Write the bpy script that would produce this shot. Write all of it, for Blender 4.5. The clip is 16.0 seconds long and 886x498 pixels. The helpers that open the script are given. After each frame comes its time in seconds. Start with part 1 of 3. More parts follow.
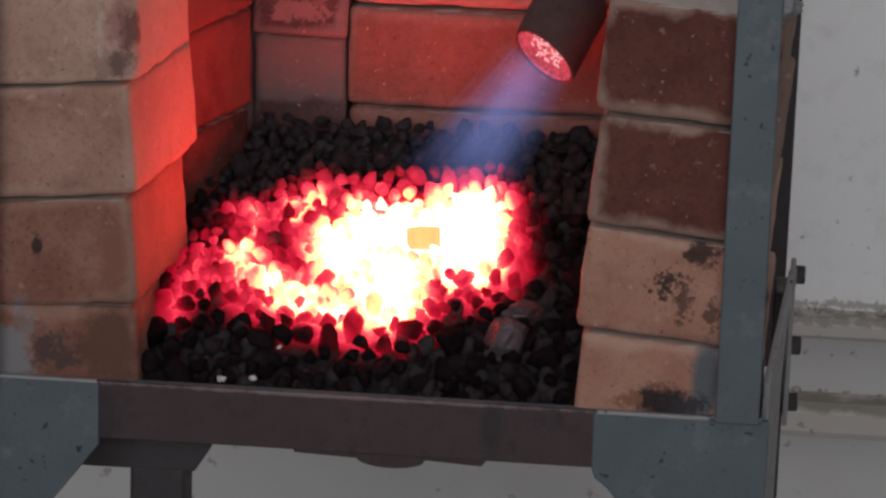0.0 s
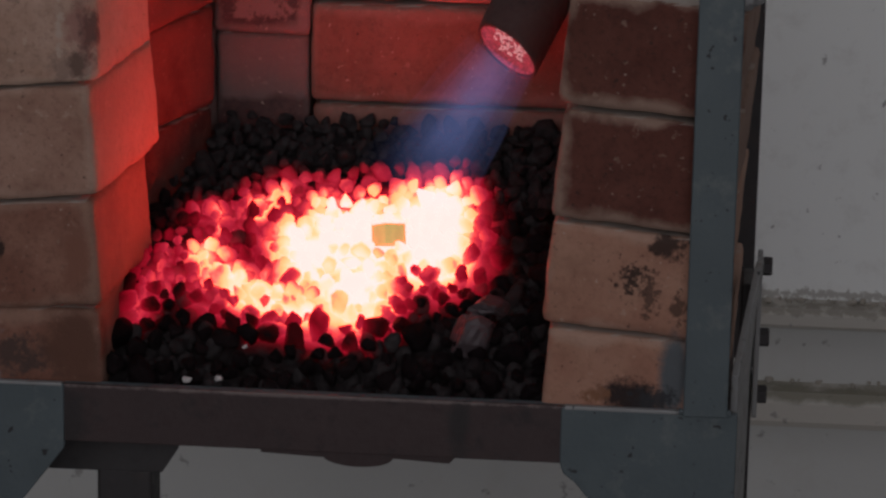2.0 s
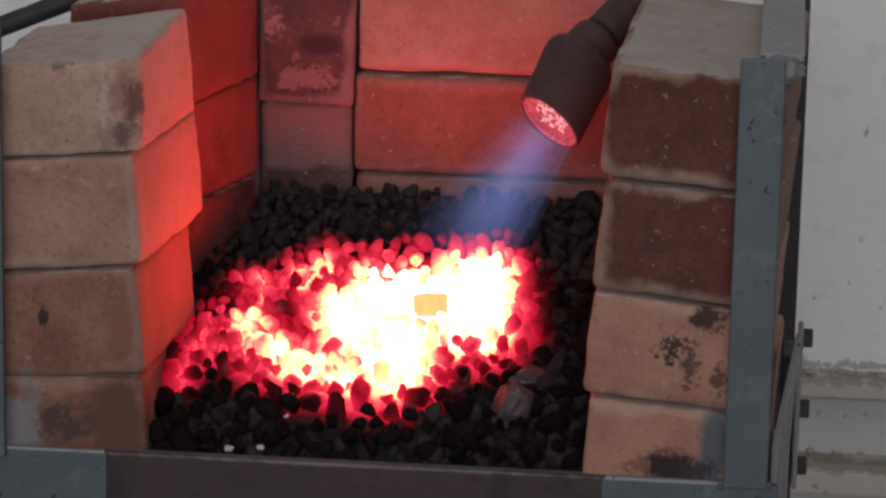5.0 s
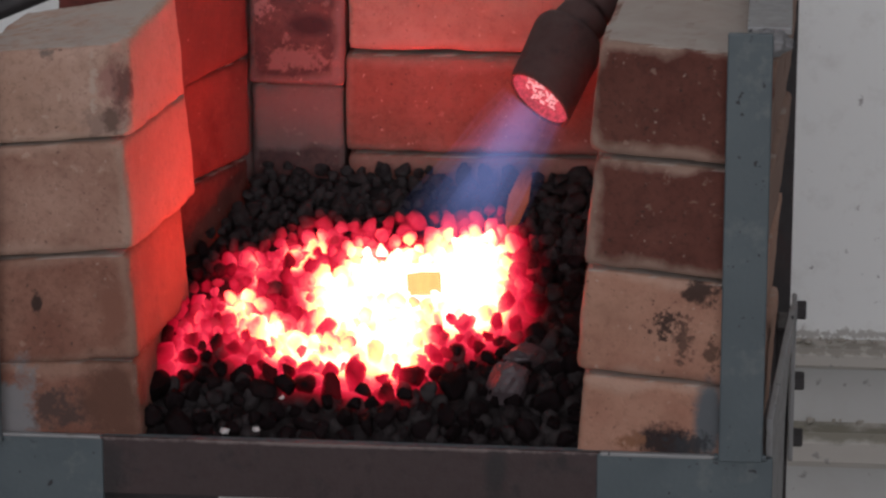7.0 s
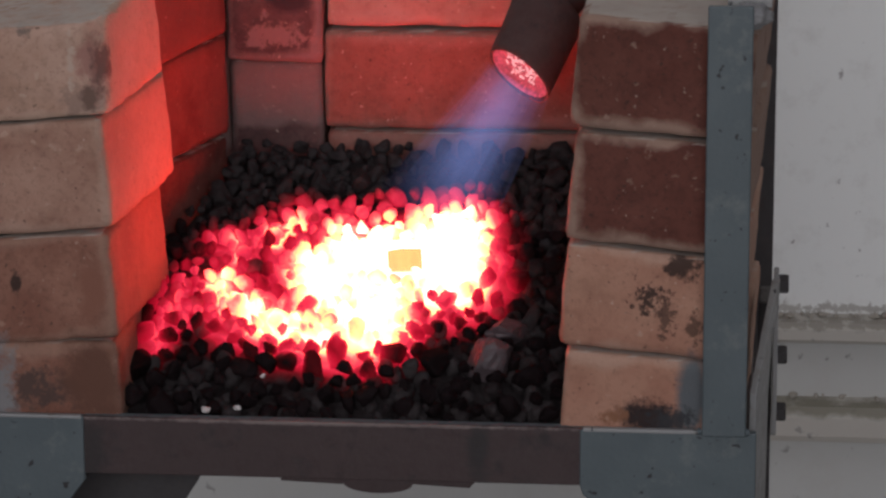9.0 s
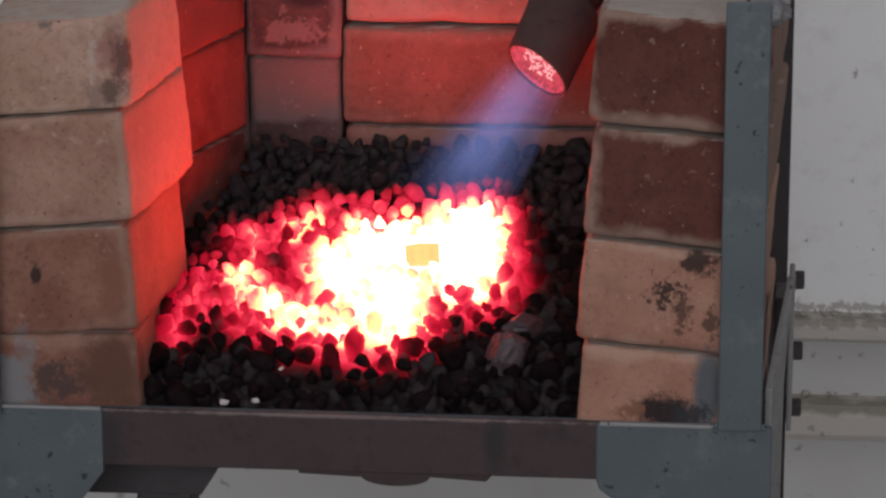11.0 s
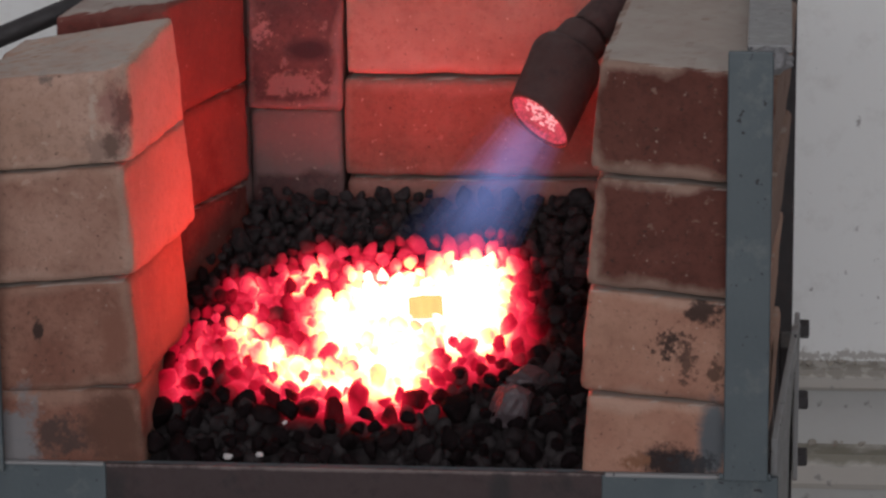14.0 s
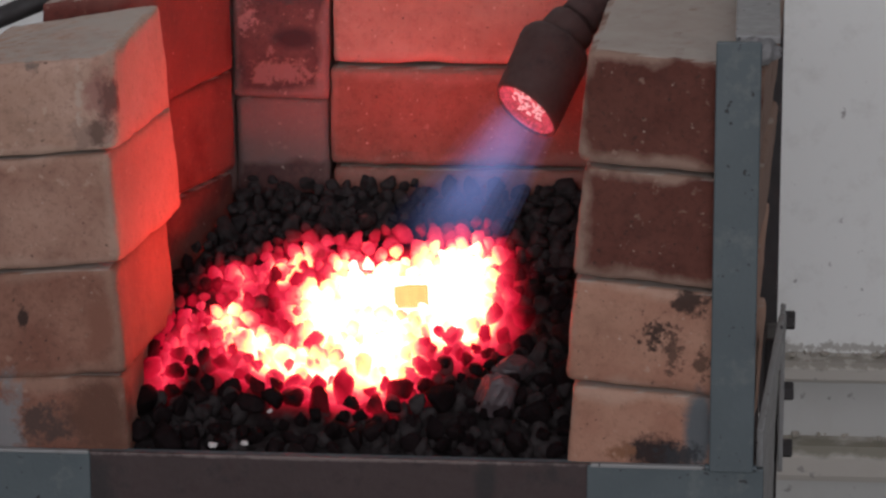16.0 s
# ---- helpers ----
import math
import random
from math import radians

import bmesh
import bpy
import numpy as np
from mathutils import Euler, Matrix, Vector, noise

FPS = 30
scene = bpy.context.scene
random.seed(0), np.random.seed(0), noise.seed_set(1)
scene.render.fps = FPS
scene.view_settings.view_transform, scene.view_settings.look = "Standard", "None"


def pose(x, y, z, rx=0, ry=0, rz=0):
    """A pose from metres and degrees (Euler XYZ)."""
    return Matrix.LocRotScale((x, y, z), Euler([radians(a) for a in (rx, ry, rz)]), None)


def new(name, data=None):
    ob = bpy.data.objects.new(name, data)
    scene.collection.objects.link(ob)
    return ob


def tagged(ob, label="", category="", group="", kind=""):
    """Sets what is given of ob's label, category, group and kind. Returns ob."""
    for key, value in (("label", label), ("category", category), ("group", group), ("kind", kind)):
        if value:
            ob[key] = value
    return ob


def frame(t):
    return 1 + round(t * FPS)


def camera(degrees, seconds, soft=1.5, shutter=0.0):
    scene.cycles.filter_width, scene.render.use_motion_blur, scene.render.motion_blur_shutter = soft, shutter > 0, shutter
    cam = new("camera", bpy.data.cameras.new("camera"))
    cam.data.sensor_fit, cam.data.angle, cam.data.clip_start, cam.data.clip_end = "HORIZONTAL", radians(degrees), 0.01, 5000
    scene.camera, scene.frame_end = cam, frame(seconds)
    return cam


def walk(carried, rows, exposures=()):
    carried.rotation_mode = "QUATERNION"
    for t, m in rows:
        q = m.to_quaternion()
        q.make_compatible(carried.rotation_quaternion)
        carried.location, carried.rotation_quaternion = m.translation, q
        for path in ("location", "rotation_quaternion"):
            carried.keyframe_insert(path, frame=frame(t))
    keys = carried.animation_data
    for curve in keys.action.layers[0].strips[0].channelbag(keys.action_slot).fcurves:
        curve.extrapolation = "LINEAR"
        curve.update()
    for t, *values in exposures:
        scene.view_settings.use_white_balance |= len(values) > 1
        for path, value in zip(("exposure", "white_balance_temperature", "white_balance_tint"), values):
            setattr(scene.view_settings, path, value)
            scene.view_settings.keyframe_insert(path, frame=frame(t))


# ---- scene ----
# Camera: hand-held, two metres from a small brick forge. Rows: seconds, place, turn to the left, tilt down, roll (degrees).
cam = camera(13.968, 16.0, soft=2.5)
PATH = [
    (0.0, 0.1953, -1.9029, 0.6331, 4.8241, 15.9561, 1.9184),
    (0.5, 0.1960, -1.9040, 0.6345, 4.9546, 15.8921, 1.7242),
    (1.0, 0.2011, -1.8998, 0.6348, 4.6774, 15.8327, 1.6941),
    (1.5, 0.2019, -1.8937, 0.6342, 4.5006, 16.0716, 1.4996),
    (2.0, 0.2039, -1.8911, 0.6341, 4.5243, 16.1103, 1.1467),
    (2.5, 0.2066, -1.8901, 0.6335, 4.6843, 15.8395, 0.7695),
    (3.0, 0.2096, -1.8977, 0.6360, 5.0063, 15.8835, 0.8432),
    (3.5, 0.2125, -1.9009, 0.6338, 5.4554, 16.0023, 0.9587),
    (3.6, 0.2105, -1.9051, 0.6221, 4.7445, 15.7649, 1.3501),
    (3.8, 0.2114, -1.9028, 0.6337, 5.2601, 15.9541, 1.5060),
    (4.0, 0.2087, -1.8994, 0.6351, 5.4003, 15.9049, 1.0400),
    (4.3, 0.2052, -1.8957, 0.6364, 5.3392, 15.5728, 1.2936),
    (4.5, 0.2027, -1.8932, 0.6373, 5.0080, 15.3711, 1.4203),
    (4.7, 0.2037, -1.8995, 0.6375, 5.1136, 15.0488, 1.3835),
    (6.8, 0.2168, -1.9007, 0.6446, 5.5019, 15.4262, 0.1424),
    (7.0, 0.2170, -1.8990, 0.6439, 5.4603, 15.5376, 0.1080),
    (7.5, 0.2173, -1.8972, 0.6437, 5.5868, 15.7072, 0.0055),
    (8.0, 0.2155, -1.8928, 0.6425, 5.4064, 15.7188, -0.1228),
    (8.5, 0.2142, -1.8941, 0.6407, 5.5324, 15.6815, -0.1465),
    (8.7, 0.2155, -1.8912, 0.6404, 5.1342, 15.8685, -0.2923),
    (11.0, 0.2097, -1.9029, 0.6373, 5.2158, 15.7976, -0.0081),
    (11.3, 0.2173, -1.9050, 0.6355, 4.4159, 15.5019, 0.1438),
    (11.5, 0.2133, -1.8990, 0.6335, 4.9399, 15.2115, 0.0780),
    (12.0, 0.2137, -1.9027, 0.6347, 5.2394, 15.1751, -0.4342),
    (12.5, 0.2125, -1.9021, 0.6359, 5.3447, 15.1562, -0.5578),
    (13.0, 0.2130, -1.8999, 0.6372, 5.2408, 14.9808, -0.7023),
    (13.5, 0.2129, -1.9000, 0.6374, 5.2273, 14.9507, -0.6041),
    (14.0, 0.2106, -1.8971, 0.6357, 5.3035, 14.9749, -0.5222),
    (14.5, 0.2076, -1.8963, 0.6354, 5.2003, 14.9990, -0.3998),
    (15.0, 0.2066, -1.8954, 0.6358, 5.0432, 15.0977, -0.4231),
    (15.5, 0.2077, -1.8947, 0.6344, 5.0421, 15.1497, -0.2934),
    (16.0, 0.2055, -1.8946, 0.6339, 4.9361, 15.1190, -0.1258),
]
walk(cam, [(t, pose(x, y, z, 90 - down, 0, turn) @ pose(0, 0, 0, 0, 0, lean)) for t, x, y, z, turn, down, lean in PATH],
     exposures=[(0.0, -0.1), (1.0, 0.0), (1.5, -0.1), (2.0, -0.95), (2.5, -0.5), (3.0, -0.27), (3.5, -0.25), (4.0, -0.4), (4.5, -0.2), (7.0, -0.05), (8.0, -0.1), (11.0, 0.0), (16.0, 0.0)])

# ---- light: lamps for an assumed, unseen roof light and long window behind the camera ----
world = bpy.data.worlds.new("world")
scene.world = world
world.use_nodes = True
sky = world.node_tree.nodes.new("ShaderNodeTexSky")
sky.sky_type, sky.sun_disc, sky.sun_elevation, sky.sun_rotation = "NISHITA", False, radians(40), radians(200)
world.node_tree.links.new(sky.outputs[0], world.node_tree.nodes["Background"].inputs[0])
world.node_tree.nodes["Background"].inputs[1].default_value = 0.08


def area(name, m, sx, sy, power, colour):
    lamp = bpy.data.lights.new(name, "AREA")
    lamp.shape, lamp.size, lamp.size_y, lamp.energy, lamp.color = "RECTANGLE", sx, sy, power, colour
    ob = new(name, lamp)
    ob.matrix_world = m
    return ob


area("assumed_skylight_lamp", pose(-0.2, -0.9, 2.29), 2.2, 1.3, 8.0, (0.985, 0.945, 1.0))
area("assumed_window_lamp", pose(0.1, -3.48, 1.05, 90, 0, 0), 3.8, 1.3, 64.0, (0.985, 0.945, 1.0))


# ---- materials ----
def mat(name):
    m = bpy.data.materials.new(name)
    m.use_nodes = True
    return m, m.node_tree, m.node_tree.nodes["Principled BSDF"]


def node(nt, kind, **values):
    n = nt.nodes.new("ShaderNode" + kind)
    for key, value in values.items():
        n.inputs[key.replace("_", " ")].default_value = value
    return n


def value(nt, op, a, b=None, clamp=False):
    n = nt.nodes.new("ShaderNodeMath")
    n.operation, n.use_clamp = op, clamp
    for k, v in enumerate((a, b)):
        if v is None:
            continue
        if isinstance(v, (int, float)):
            n.inputs[k].default_value = v
        else:
            nt.links.new(v, n.inputs[k])
    return n.outputs[0]


def ramp(nt, fac, stops):
    n = nt.nodes.new("ShaderNodeValToRGB")
    while len(n.color_ramp.elements) < len(stops):
        n.color_ramp.elements.new(0.5)
    for e, (p, c) in zip(n.color_ramp.elements, stops):
        e.position = p
        e.color = (c, c, c, 1) if isinstance(c, (int, float)) else (*c, 1)
    nt.links.new(fac, n.inputs[0])
    return n.outputs[0]


def mix(nt, fac, a, b):
    n = nt.nodes.new("ShaderNodeMix")
    n.data_type = "RGBA"
    for k, v in ((0, fac), (6, a), (7, b)):
        if isinstance(v, (int, float)):
            n.inputs[k].default_value = v
        elif isinstance(v, tuple):
            n.inputs[k].default_value = (*v, 1)
        else:
            nt.links.new(v, n.inputs[k])
    return n.outputs[2]


def grain(nt, vec, scale, detail=4.0, rough=0.6):
    n = node(nt, "TexNoise", Scale=scale, Detail=detail, Roughness=rough)
    nt.links.new(vec, n.inputs["Vector"])
    return n.outputs["Fac"]


def place(nt):
    return nt.nodes.new("ShaderNodeNewGeometry").outputs["Position"]


def local(nt):
    return nt.nodes.new("ShaderNodeTexCoord").outputs["Object"]


def bump(nt, bsdf, height, strength=0.5, distance=0.001):
    n = node(nt, "Bump", Strength=strength, Distance=distance)
    nt.links.new(height, n.inputs["Height"])
    nt.links.new(n.outputs[0], bsdf.inputs["Normal"])


def blot(nt, pos, centre, radii, rag=0.5, scale=90.0, edge=0.25):
    """1 inside a ragged ellipsoid round centre, 0 outside."""
    n = nt.nodes.new("ShaderNodeVectorMath")
    n.operation = "SUBTRACT"
    nt.links.new(pos, n.inputs[0])
    n.inputs[1].default_value = centre
    d = nt.nodes.new("ShaderNodeVectorMath")
    d.operation = "DIVIDE"
    nt.links.new(n.outputs[0], d.inputs[0])
    d.inputs[1].default_value = radii
    ln = nt.nodes.new("ShaderNodeVectorMath")
    ln.operation = "LENGTH"
    nt.links.new(d.outputs[0], ln.inputs[0])
    r = value(nt, "ADD", ln.outputs["Value"], value(nt, "MULTIPLY", value(nt, "SUBTRACT", grain(nt, pos, scale, 5, 0.7), 0.5), rag * 4))
    return ramp(nt, r, [(1.0 - edge, 1.0), (1.0, 0.0)])


SOOT, PALE = (0.035, 0.022, 0.018), (0.52, 0.42, 0.35)


def brick_material(name, low, high, stain, edge_colour, edge_amount, marks=(), size=(0.103, 0.1, 0.064)):
    """Fired clay: two tones, sooty clouds, pits, pale worn arrises, and marks of (centre, radii, colour, rag, scale)."""
    m, nt, b = mat(name)
    loc, pos = local(nt), place(nt)
    info = nt.nodes.new("ShaderNodeObjectInfo").outputs["Random"]
    shift = nt.nodes.new("ShaderNodeVectorMath")
    shift.operation = "ADD"
    nt.links.new(loc, shift.inputs[0])
    cv = nt.nodes.new("ShaderNodeCombineXYZ")
    nt.links.new(value(nt, "MULTIPLY", info, 7.0), cv.inputs[0])
    nt.links.new(value(nt, "MULTIPLY", info, 3.0), cv.inputs[2])
    nt.links.new(cv.outputs[0], shift.inputs[1])
    v = shift.outputs[0]
    big, fine = grain(nt, v, 22, 5), grain(nt, v, 260, 4, 0.7)
    c = mix(nt, ramp(nt, big, [(0.36, 0.0), (0.64, 1.0)]), low, high)
    c = mix(nt, value(nt, "MULTIPLY", ramp(nt, grain(nt, v, 38, 6, 0.65), [(0.52, 0.0), (0.74, 1.0)]), 0.5), c, stain)
    c = mix(nt, value(nt, "MULTIPLY", ramp(nt, fine, [(0.36, 1.0), (0.50, 0.0)]), 0.35), c, stain)
    c = mix(nt, value(nt, "MULTIPLY", ramp(nt, grain(nt, v, 150, 3, 0.6), [(0.64, 0.0), (0.72, 1.0)]), 0.45), c, edge_colour)
    # dark pits and pale grit
    c = mix(nt, value(nt, "MULTIPLY", ramp(nt, grain(nt, v, 330, 2, 0.5), [(0.26, 1.0), (0.33, 0.0)]), 0.7), c, SOOT)
    c = mix(nt, value(nt, "MULTIPLY", ramp(nt, grain(nt, v, 240, 2, 0.5), [(0.70, 0.0), (0.76, 1.0)]), 0.4), c, PALE)
    # worn arrises, paler than the faces
    sep = nt.nodes.new("ShaderNodeSeparateXYZ")
    nt.links.new(loc, sep.inputs[0])
    near = [value(nt, "SUBTRACT", size[k] / 2, value(nt, "ABSOLUTE", sep.outputs[k])) for k in (0, 2)]
    d = value(nt, "ADD", value(nt, "MINIMUM", *near), value(nt, "ADD", value(nt, "MULTIPLY", value(nt, "SUBTRACT", grain(nt, v, 70, 4), 0.5), 0.010), value(nt, "MULTIPLY", value(nt, "SUBTRACT", grain(nt, v, 17, 2), 0.5), 0.030)))
    c = mix(nt, value(nt, "MULTIPLY", ramp(nt, value(nt, "MULTIPLY", d, 60.0), [(0.1, 1.0), (0.42, 0.0)]), edge_amount), c, edge_colour)
    for centre, radii, colour, rag, scale in marks:
        c = mix(nt, value(nt, "MULTIPLY", blot(nt, pos, centre, radii, rag, scale, 0.5), 0.93), c, colour)
    # pale dust lying on the upper beds
    up = nt.nodes.new("ShaderNodeSeparateXYZ")
    nt.links.new(nt.nodes.new("ShaderNodeNewGeometry").outputs["True Normal"], up.inputs[0])
    lie = value(nt, "MULTIPLY", ramp(nt, up.outputs[2], [(0.955, 0.0), (0.992, 1.0)]), ramp(nt, grain(nt, v, 30, 5), [(0.25, 0.55), (0.7, 0.95)]))
    c = mix(nt, lie, c, (0.40, 0.360, 0.315))
    nt.links.new(c, b.inputs["Base Color"])
    b.inputs["Roughness"].default_value = 0.92
    b.inputs["Specular IOR Level"].default_value = 0.25
    pit = ramp(nt, grain(nt, v, 340, 2, 0.5), [(0.26, 0.0), (0.36, 1.0)])
    bump(nt, b, value(nt, "ADD", value(nt, "MULTIPLY", fine, 0.45), value(nt, "ADD", value(nt, "MULTIPLY", pit, 0.5), value(nt, "MULTIPLY", grain(nt, v, 75, 4), 0.8))), 0.5, 0.0011)
    return m


BRICK_TAN = brick_material("tan_brick", (0.343, 0.211, 0.153), (0.426, 0.282, 0.217), (0.167, 0.103, 0.076), (0.471, 0.354, 0.278), 0.38, marks=(
    ((-0.144, 0.0, 0.199), (0.011, 0.02, 0.021), (0.27, 0.135, 0.11), 0.6, 80),
    ((-0.153, 0.0, 0.181), (0.012, 0.02, 0.010), (0.25, 0.165, 0.13), 0.9, 120),
    ((-0.1570, 0.0, 0.203), (0.0022, 0.02, 0.018), (0.40, 0.30, 0.24), 1.2, 220),
    ((-0.1400, 0.0, 0.2000), (0.0080, 0.02, 0.0120), (0.15, 0.080, 0.066), 0.7, 130),
    ((-0.1460, 0.0, 0.1815), (0.0080, 0.02, 0.0085), (0.13, 0.080, 0.062), 0.6, 110),
    ((-0.192, 0.0, 0.077), (0.0035, 0.03, 0.008), SOOT, 0.7, 160),
    ((-0.182, 0.0, 0.012), (0.024, 0.03, 0.014), (0.09, 0.06, 0.05), 0.9, 80),
    ((-0.205, 0.0, 0.012), (0.014, 0.03, 0.030), (0.20, 0.20, 0.20), 0.7, 60),
    ((-0.152, 0.0, 0.025), (0.012, 0.03, 0.030), (0.20, 0.115, 0.075), 0.4, 40),
    ((-0.1835, 0.0, 0.2175), (0.005, 0.03, 0.004), (0.16, 0.12, 0.10), 1.0, 200),
))
BRICK_ORANGE = brick_material("orange_brick", (0.297, 0.147, 0.101), (0.365, 0.203, 0.142), (0.198, 0.103, 0.069), (0.417, 0.292, 0.224), 0.45, marks=(
    ((0.1770, 0.0, 0.0925), (0.013, 0.03, 0.008), SOOT, 0.8, 160),
    ((0.1590, 0.0, 0.0725), (0.009, 0.03, 0.009), SOOT, 1.5, 260),
    ((0.1680, 0.0, 0.0650), (0.005, 0.03, 0.012), (0.10, 0.055, 0.04), 1.3, 220),
    ((0.1835, 0.0, 0.0570), (0.005, 0.03, 0.009), (0.09, 0.05, 0.035), 1.2, 200),
    ((0.183, 0.0, 0.020), (0.011, 0.03, 0.030), (0.075, 0.095, 0.105), 0.25, 60),
    ((0.158, 0.0, 0.006), (0.020, 0.03, 0.012), (0.010, 0.010, 0.012), 0.38, 260),
    ((0.172, 0.0, 0.004), (0.016, 0.03, 0.009), (0.03, 0.032, 0.035), 0.8, 200),
    ((0.140, 0.0, 0.006), (0.009, 0.03, 0.006), (0.19, 0.09, 0.05), 0.9, 120),
))
BRICK_CLAY = brick_material("brown_red_brick", (0.159, 0.067, 0.046), (0.248, 0.124, 0.087), (0.084, 0.040, 0.029), (0.329, 0.213, 0.159), 0.36, marks=(
    ((-0.182, 0.0, 0.012), (0.024, 0.03, 0.014), (0.07, 0.045, 0.038), 0.9, 80),
    ((-0.205, 0.0, 0.012), (0.014, 0.03, 0.030), (0.18, 0.18, 0.18), 0.7, 60),
    ((-0.148, 0.0, 0.020), (0.022, 0.03, 0.034), (0.105, 0.050, 0.034), 0.45, 40),
    ((-0.192, 0.0, 0.077), (0.0035, 0.03, 0.008), SOOT, 0.7, 160),
    ((-0.150, 0.0, 0.072), (0.010, 0.03, 0.022), (0.19, 0.085, 0.058), 0.5, 50),
    ((-0.180, 0.0, 0.140), (0.028, 0.03, 0.015), (0.275, 0.160, 0.115), 1.1, 70),
))
BRICK_MID = brick_material("buff_brick", (0.257, 0.137, 0.099), (0.352, 0.215, 0.160), (0.137, 0.074, 0.053), (0.441, 0.315, 0.242), 0.36)
BRICK_BROWN = brick_material("sooty_brown_brick", (0.084, 0.028, 0.020), (0.118, 0.044, 0.032), (0.041, 0.016, 0.013), (0.29, 0.198, 0.152), 0.75, size=(0.0965, 0.1, 0.0615))
BRICK_RED = brick_material("red_brick", (0.166, 0.062, 0.046), (0.207, 0.086, 0.066), (0.101, 0.037, 0.027), (0.286, 0.155, 0.128), 0.35, size=(0.215, 0.080, 0.054))
BRICK_DEEP = brick_material("deep_red_brick", (0.089, 0.024, 0.019), (0.142, 0.040, 0.031), (0.049, 0.016, 0.014), (0.226, 0.093, 0.074), 0.35)
BRICK_SALMON = brick_material("salmon_brick", (0.258, 0.134, 0.105), (0.310, 0.174, 0.140), (0.186, 0.084, 0.065), (0.342, 0.214, 0.177), 0.4, size=(0.215, 0.086, 0.058))
BRICK_DARK = brick_material("dark_burnt_brick", (0.073, 0.035, 0.034), (0.112, 0.059, 0.054), (0.039, 0.020, 0.020), (0.250, 0.168, 0.156), 0.5, size=(0.06, 0.1, 0.1),
                            marks=(((-0.078, 0.24, 0.1630), (0.026, 0.03, 0.0090), (0.20, 0.110, 0.100), 1.0, 150), ((-0.098, 0.24, 0.196), (0.0060, 0.03, 0.0090), (0.26, 0.150, 0.14), 1.2, 190), ((-0.069, 0.24, 0.1848), (0.0165, 0.03, 0.0085), (0.035, 0.02, 0.022), 0.08, 60),))


def metal_paint(name, tint, tint2, rust, rust_amount, rough=0.5, specks=True, marks=()):
    m, nt, b = mat(name)
    v = place(nt)
    c = mix(nt, grain(nt, v, 30, 5), tint, tint2)
    c = mix(nt, value(nt, "MULTIPLY", ramp(nt, grain(nt, v, 55, 7, 0.7), [(0.55, 0.0), (0.68, 1.0)]), rust_amount), c, rust)
    if specks:
        c = mix(nt, ramp(nt, grain(nt, v, 170, 2, 0.5), [(0.69, 0.0), (0.72, 1.0)]), c, (0.018, 0.018, 0.02))
    for centre, radii, colour, rag, scale in marks:
        c = mix(nt, value(nt, "MULTIPLY", blot(nt, v, centre, radii, rag, scale, 0.6), 0.8), c, colour)
    nt.links.new(c, b.inputs["Base Color"])
    nt.links.new(ramp(nt, grain(nt, v, 120, 5), [(0.3, rough - 0.12), (0.7, rough + 0.2)]), b.inputs["Roughness"])
    bump(nt, b, grain(nt, v, 300, 4, 0.65), 0.35, 0.0006)
    return m


PAINT = metal_paint("grey_blue_paint", (0.048, 0.065, 0.072), (0.086, 0.108, 0.114), (0.122, 0.138, 0.135), 0.6, 0.5)
RAIL = metal_paint("worn_grey_paint", (0.18, 0.185, 0.185), (0.26, 0.26, 0.25), (0.15, 0.13, 0.12), 0.6, 0.55)
WELD = metal_paint("scorched_weld", (0.10, 0.10, 0.10), (0.22, 0.22, 0.22), (0.05, 0.045, 0.045), 0.9, 0.5)
RUST = metal_paint("rusty_brown_steel", (0.024, 0.013, 0.0125), (0.044, 0.025, 0.024), (0.011, 0.0075, 0.0075), 0.85, 0.55, False, marks=(((0.0655, 0.0, -0.016), (0.008, 0.03, 0.026), (0.008, 0.007, 0.007), 0.4, 60), ((-0.150, 0.0, -0.02), (0.009, 0.03, 0.020), (0.010, 0.008, 0.008), 0.6, 90), ((-0.02, 0.0, -0.001), (0.16, 0.03, 0.0016), (0.16, 0.125, 0.115), 0.5, 160)))
BLACK = metal_paint("black_steel", (0.020, 0.018, 0.018), (0.034, 0.030, 0.030), (0.05, 0.035, 0.03), 0.5, 0.55, False)
TORCH = metal_paint("heat_browned_steel", (0.042, 0.019, 0.017), (0.070, 0.033, 0.029), (0.020, 0.011, 0.011), 0.7, 0.78, False)


def wall_paint(name, tint, marks=True, bands=()):
    m, nt, b = mat(name)
    v = place(nt)
    c = mix(nt, grain(nt, v, 3, 5), tint, tuple(x * 0.93 for x in tint))
    c = mix(nt, value(nt, "MULTIPLY", ramp(nt, grain(nt, v, 24, 6, 0.7), [(0.52, 0.0), (0.75, 1.0)]), 0.30), c, (0.42, 0.39, 0.34))
    if marks:
        c = mix(nt, value(nt, "MULTIPLY", ramp(nt, grain(nt, v, 60, 3, 0.55), [(0.665, 0.0), (0.71, 1.0)]), 0.75), c, (0.25, 0.235, 0.22))
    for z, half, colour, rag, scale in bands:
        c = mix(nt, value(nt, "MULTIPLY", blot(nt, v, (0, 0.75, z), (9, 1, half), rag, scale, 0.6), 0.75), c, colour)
    nt.links.new(c, b.inputs["Base Color"])
    b.inputs["Roughness"].default_value = 0.6
    bump(nt, b, grain(nt, v, 90, 5), 0.25, 0.001)
    return m


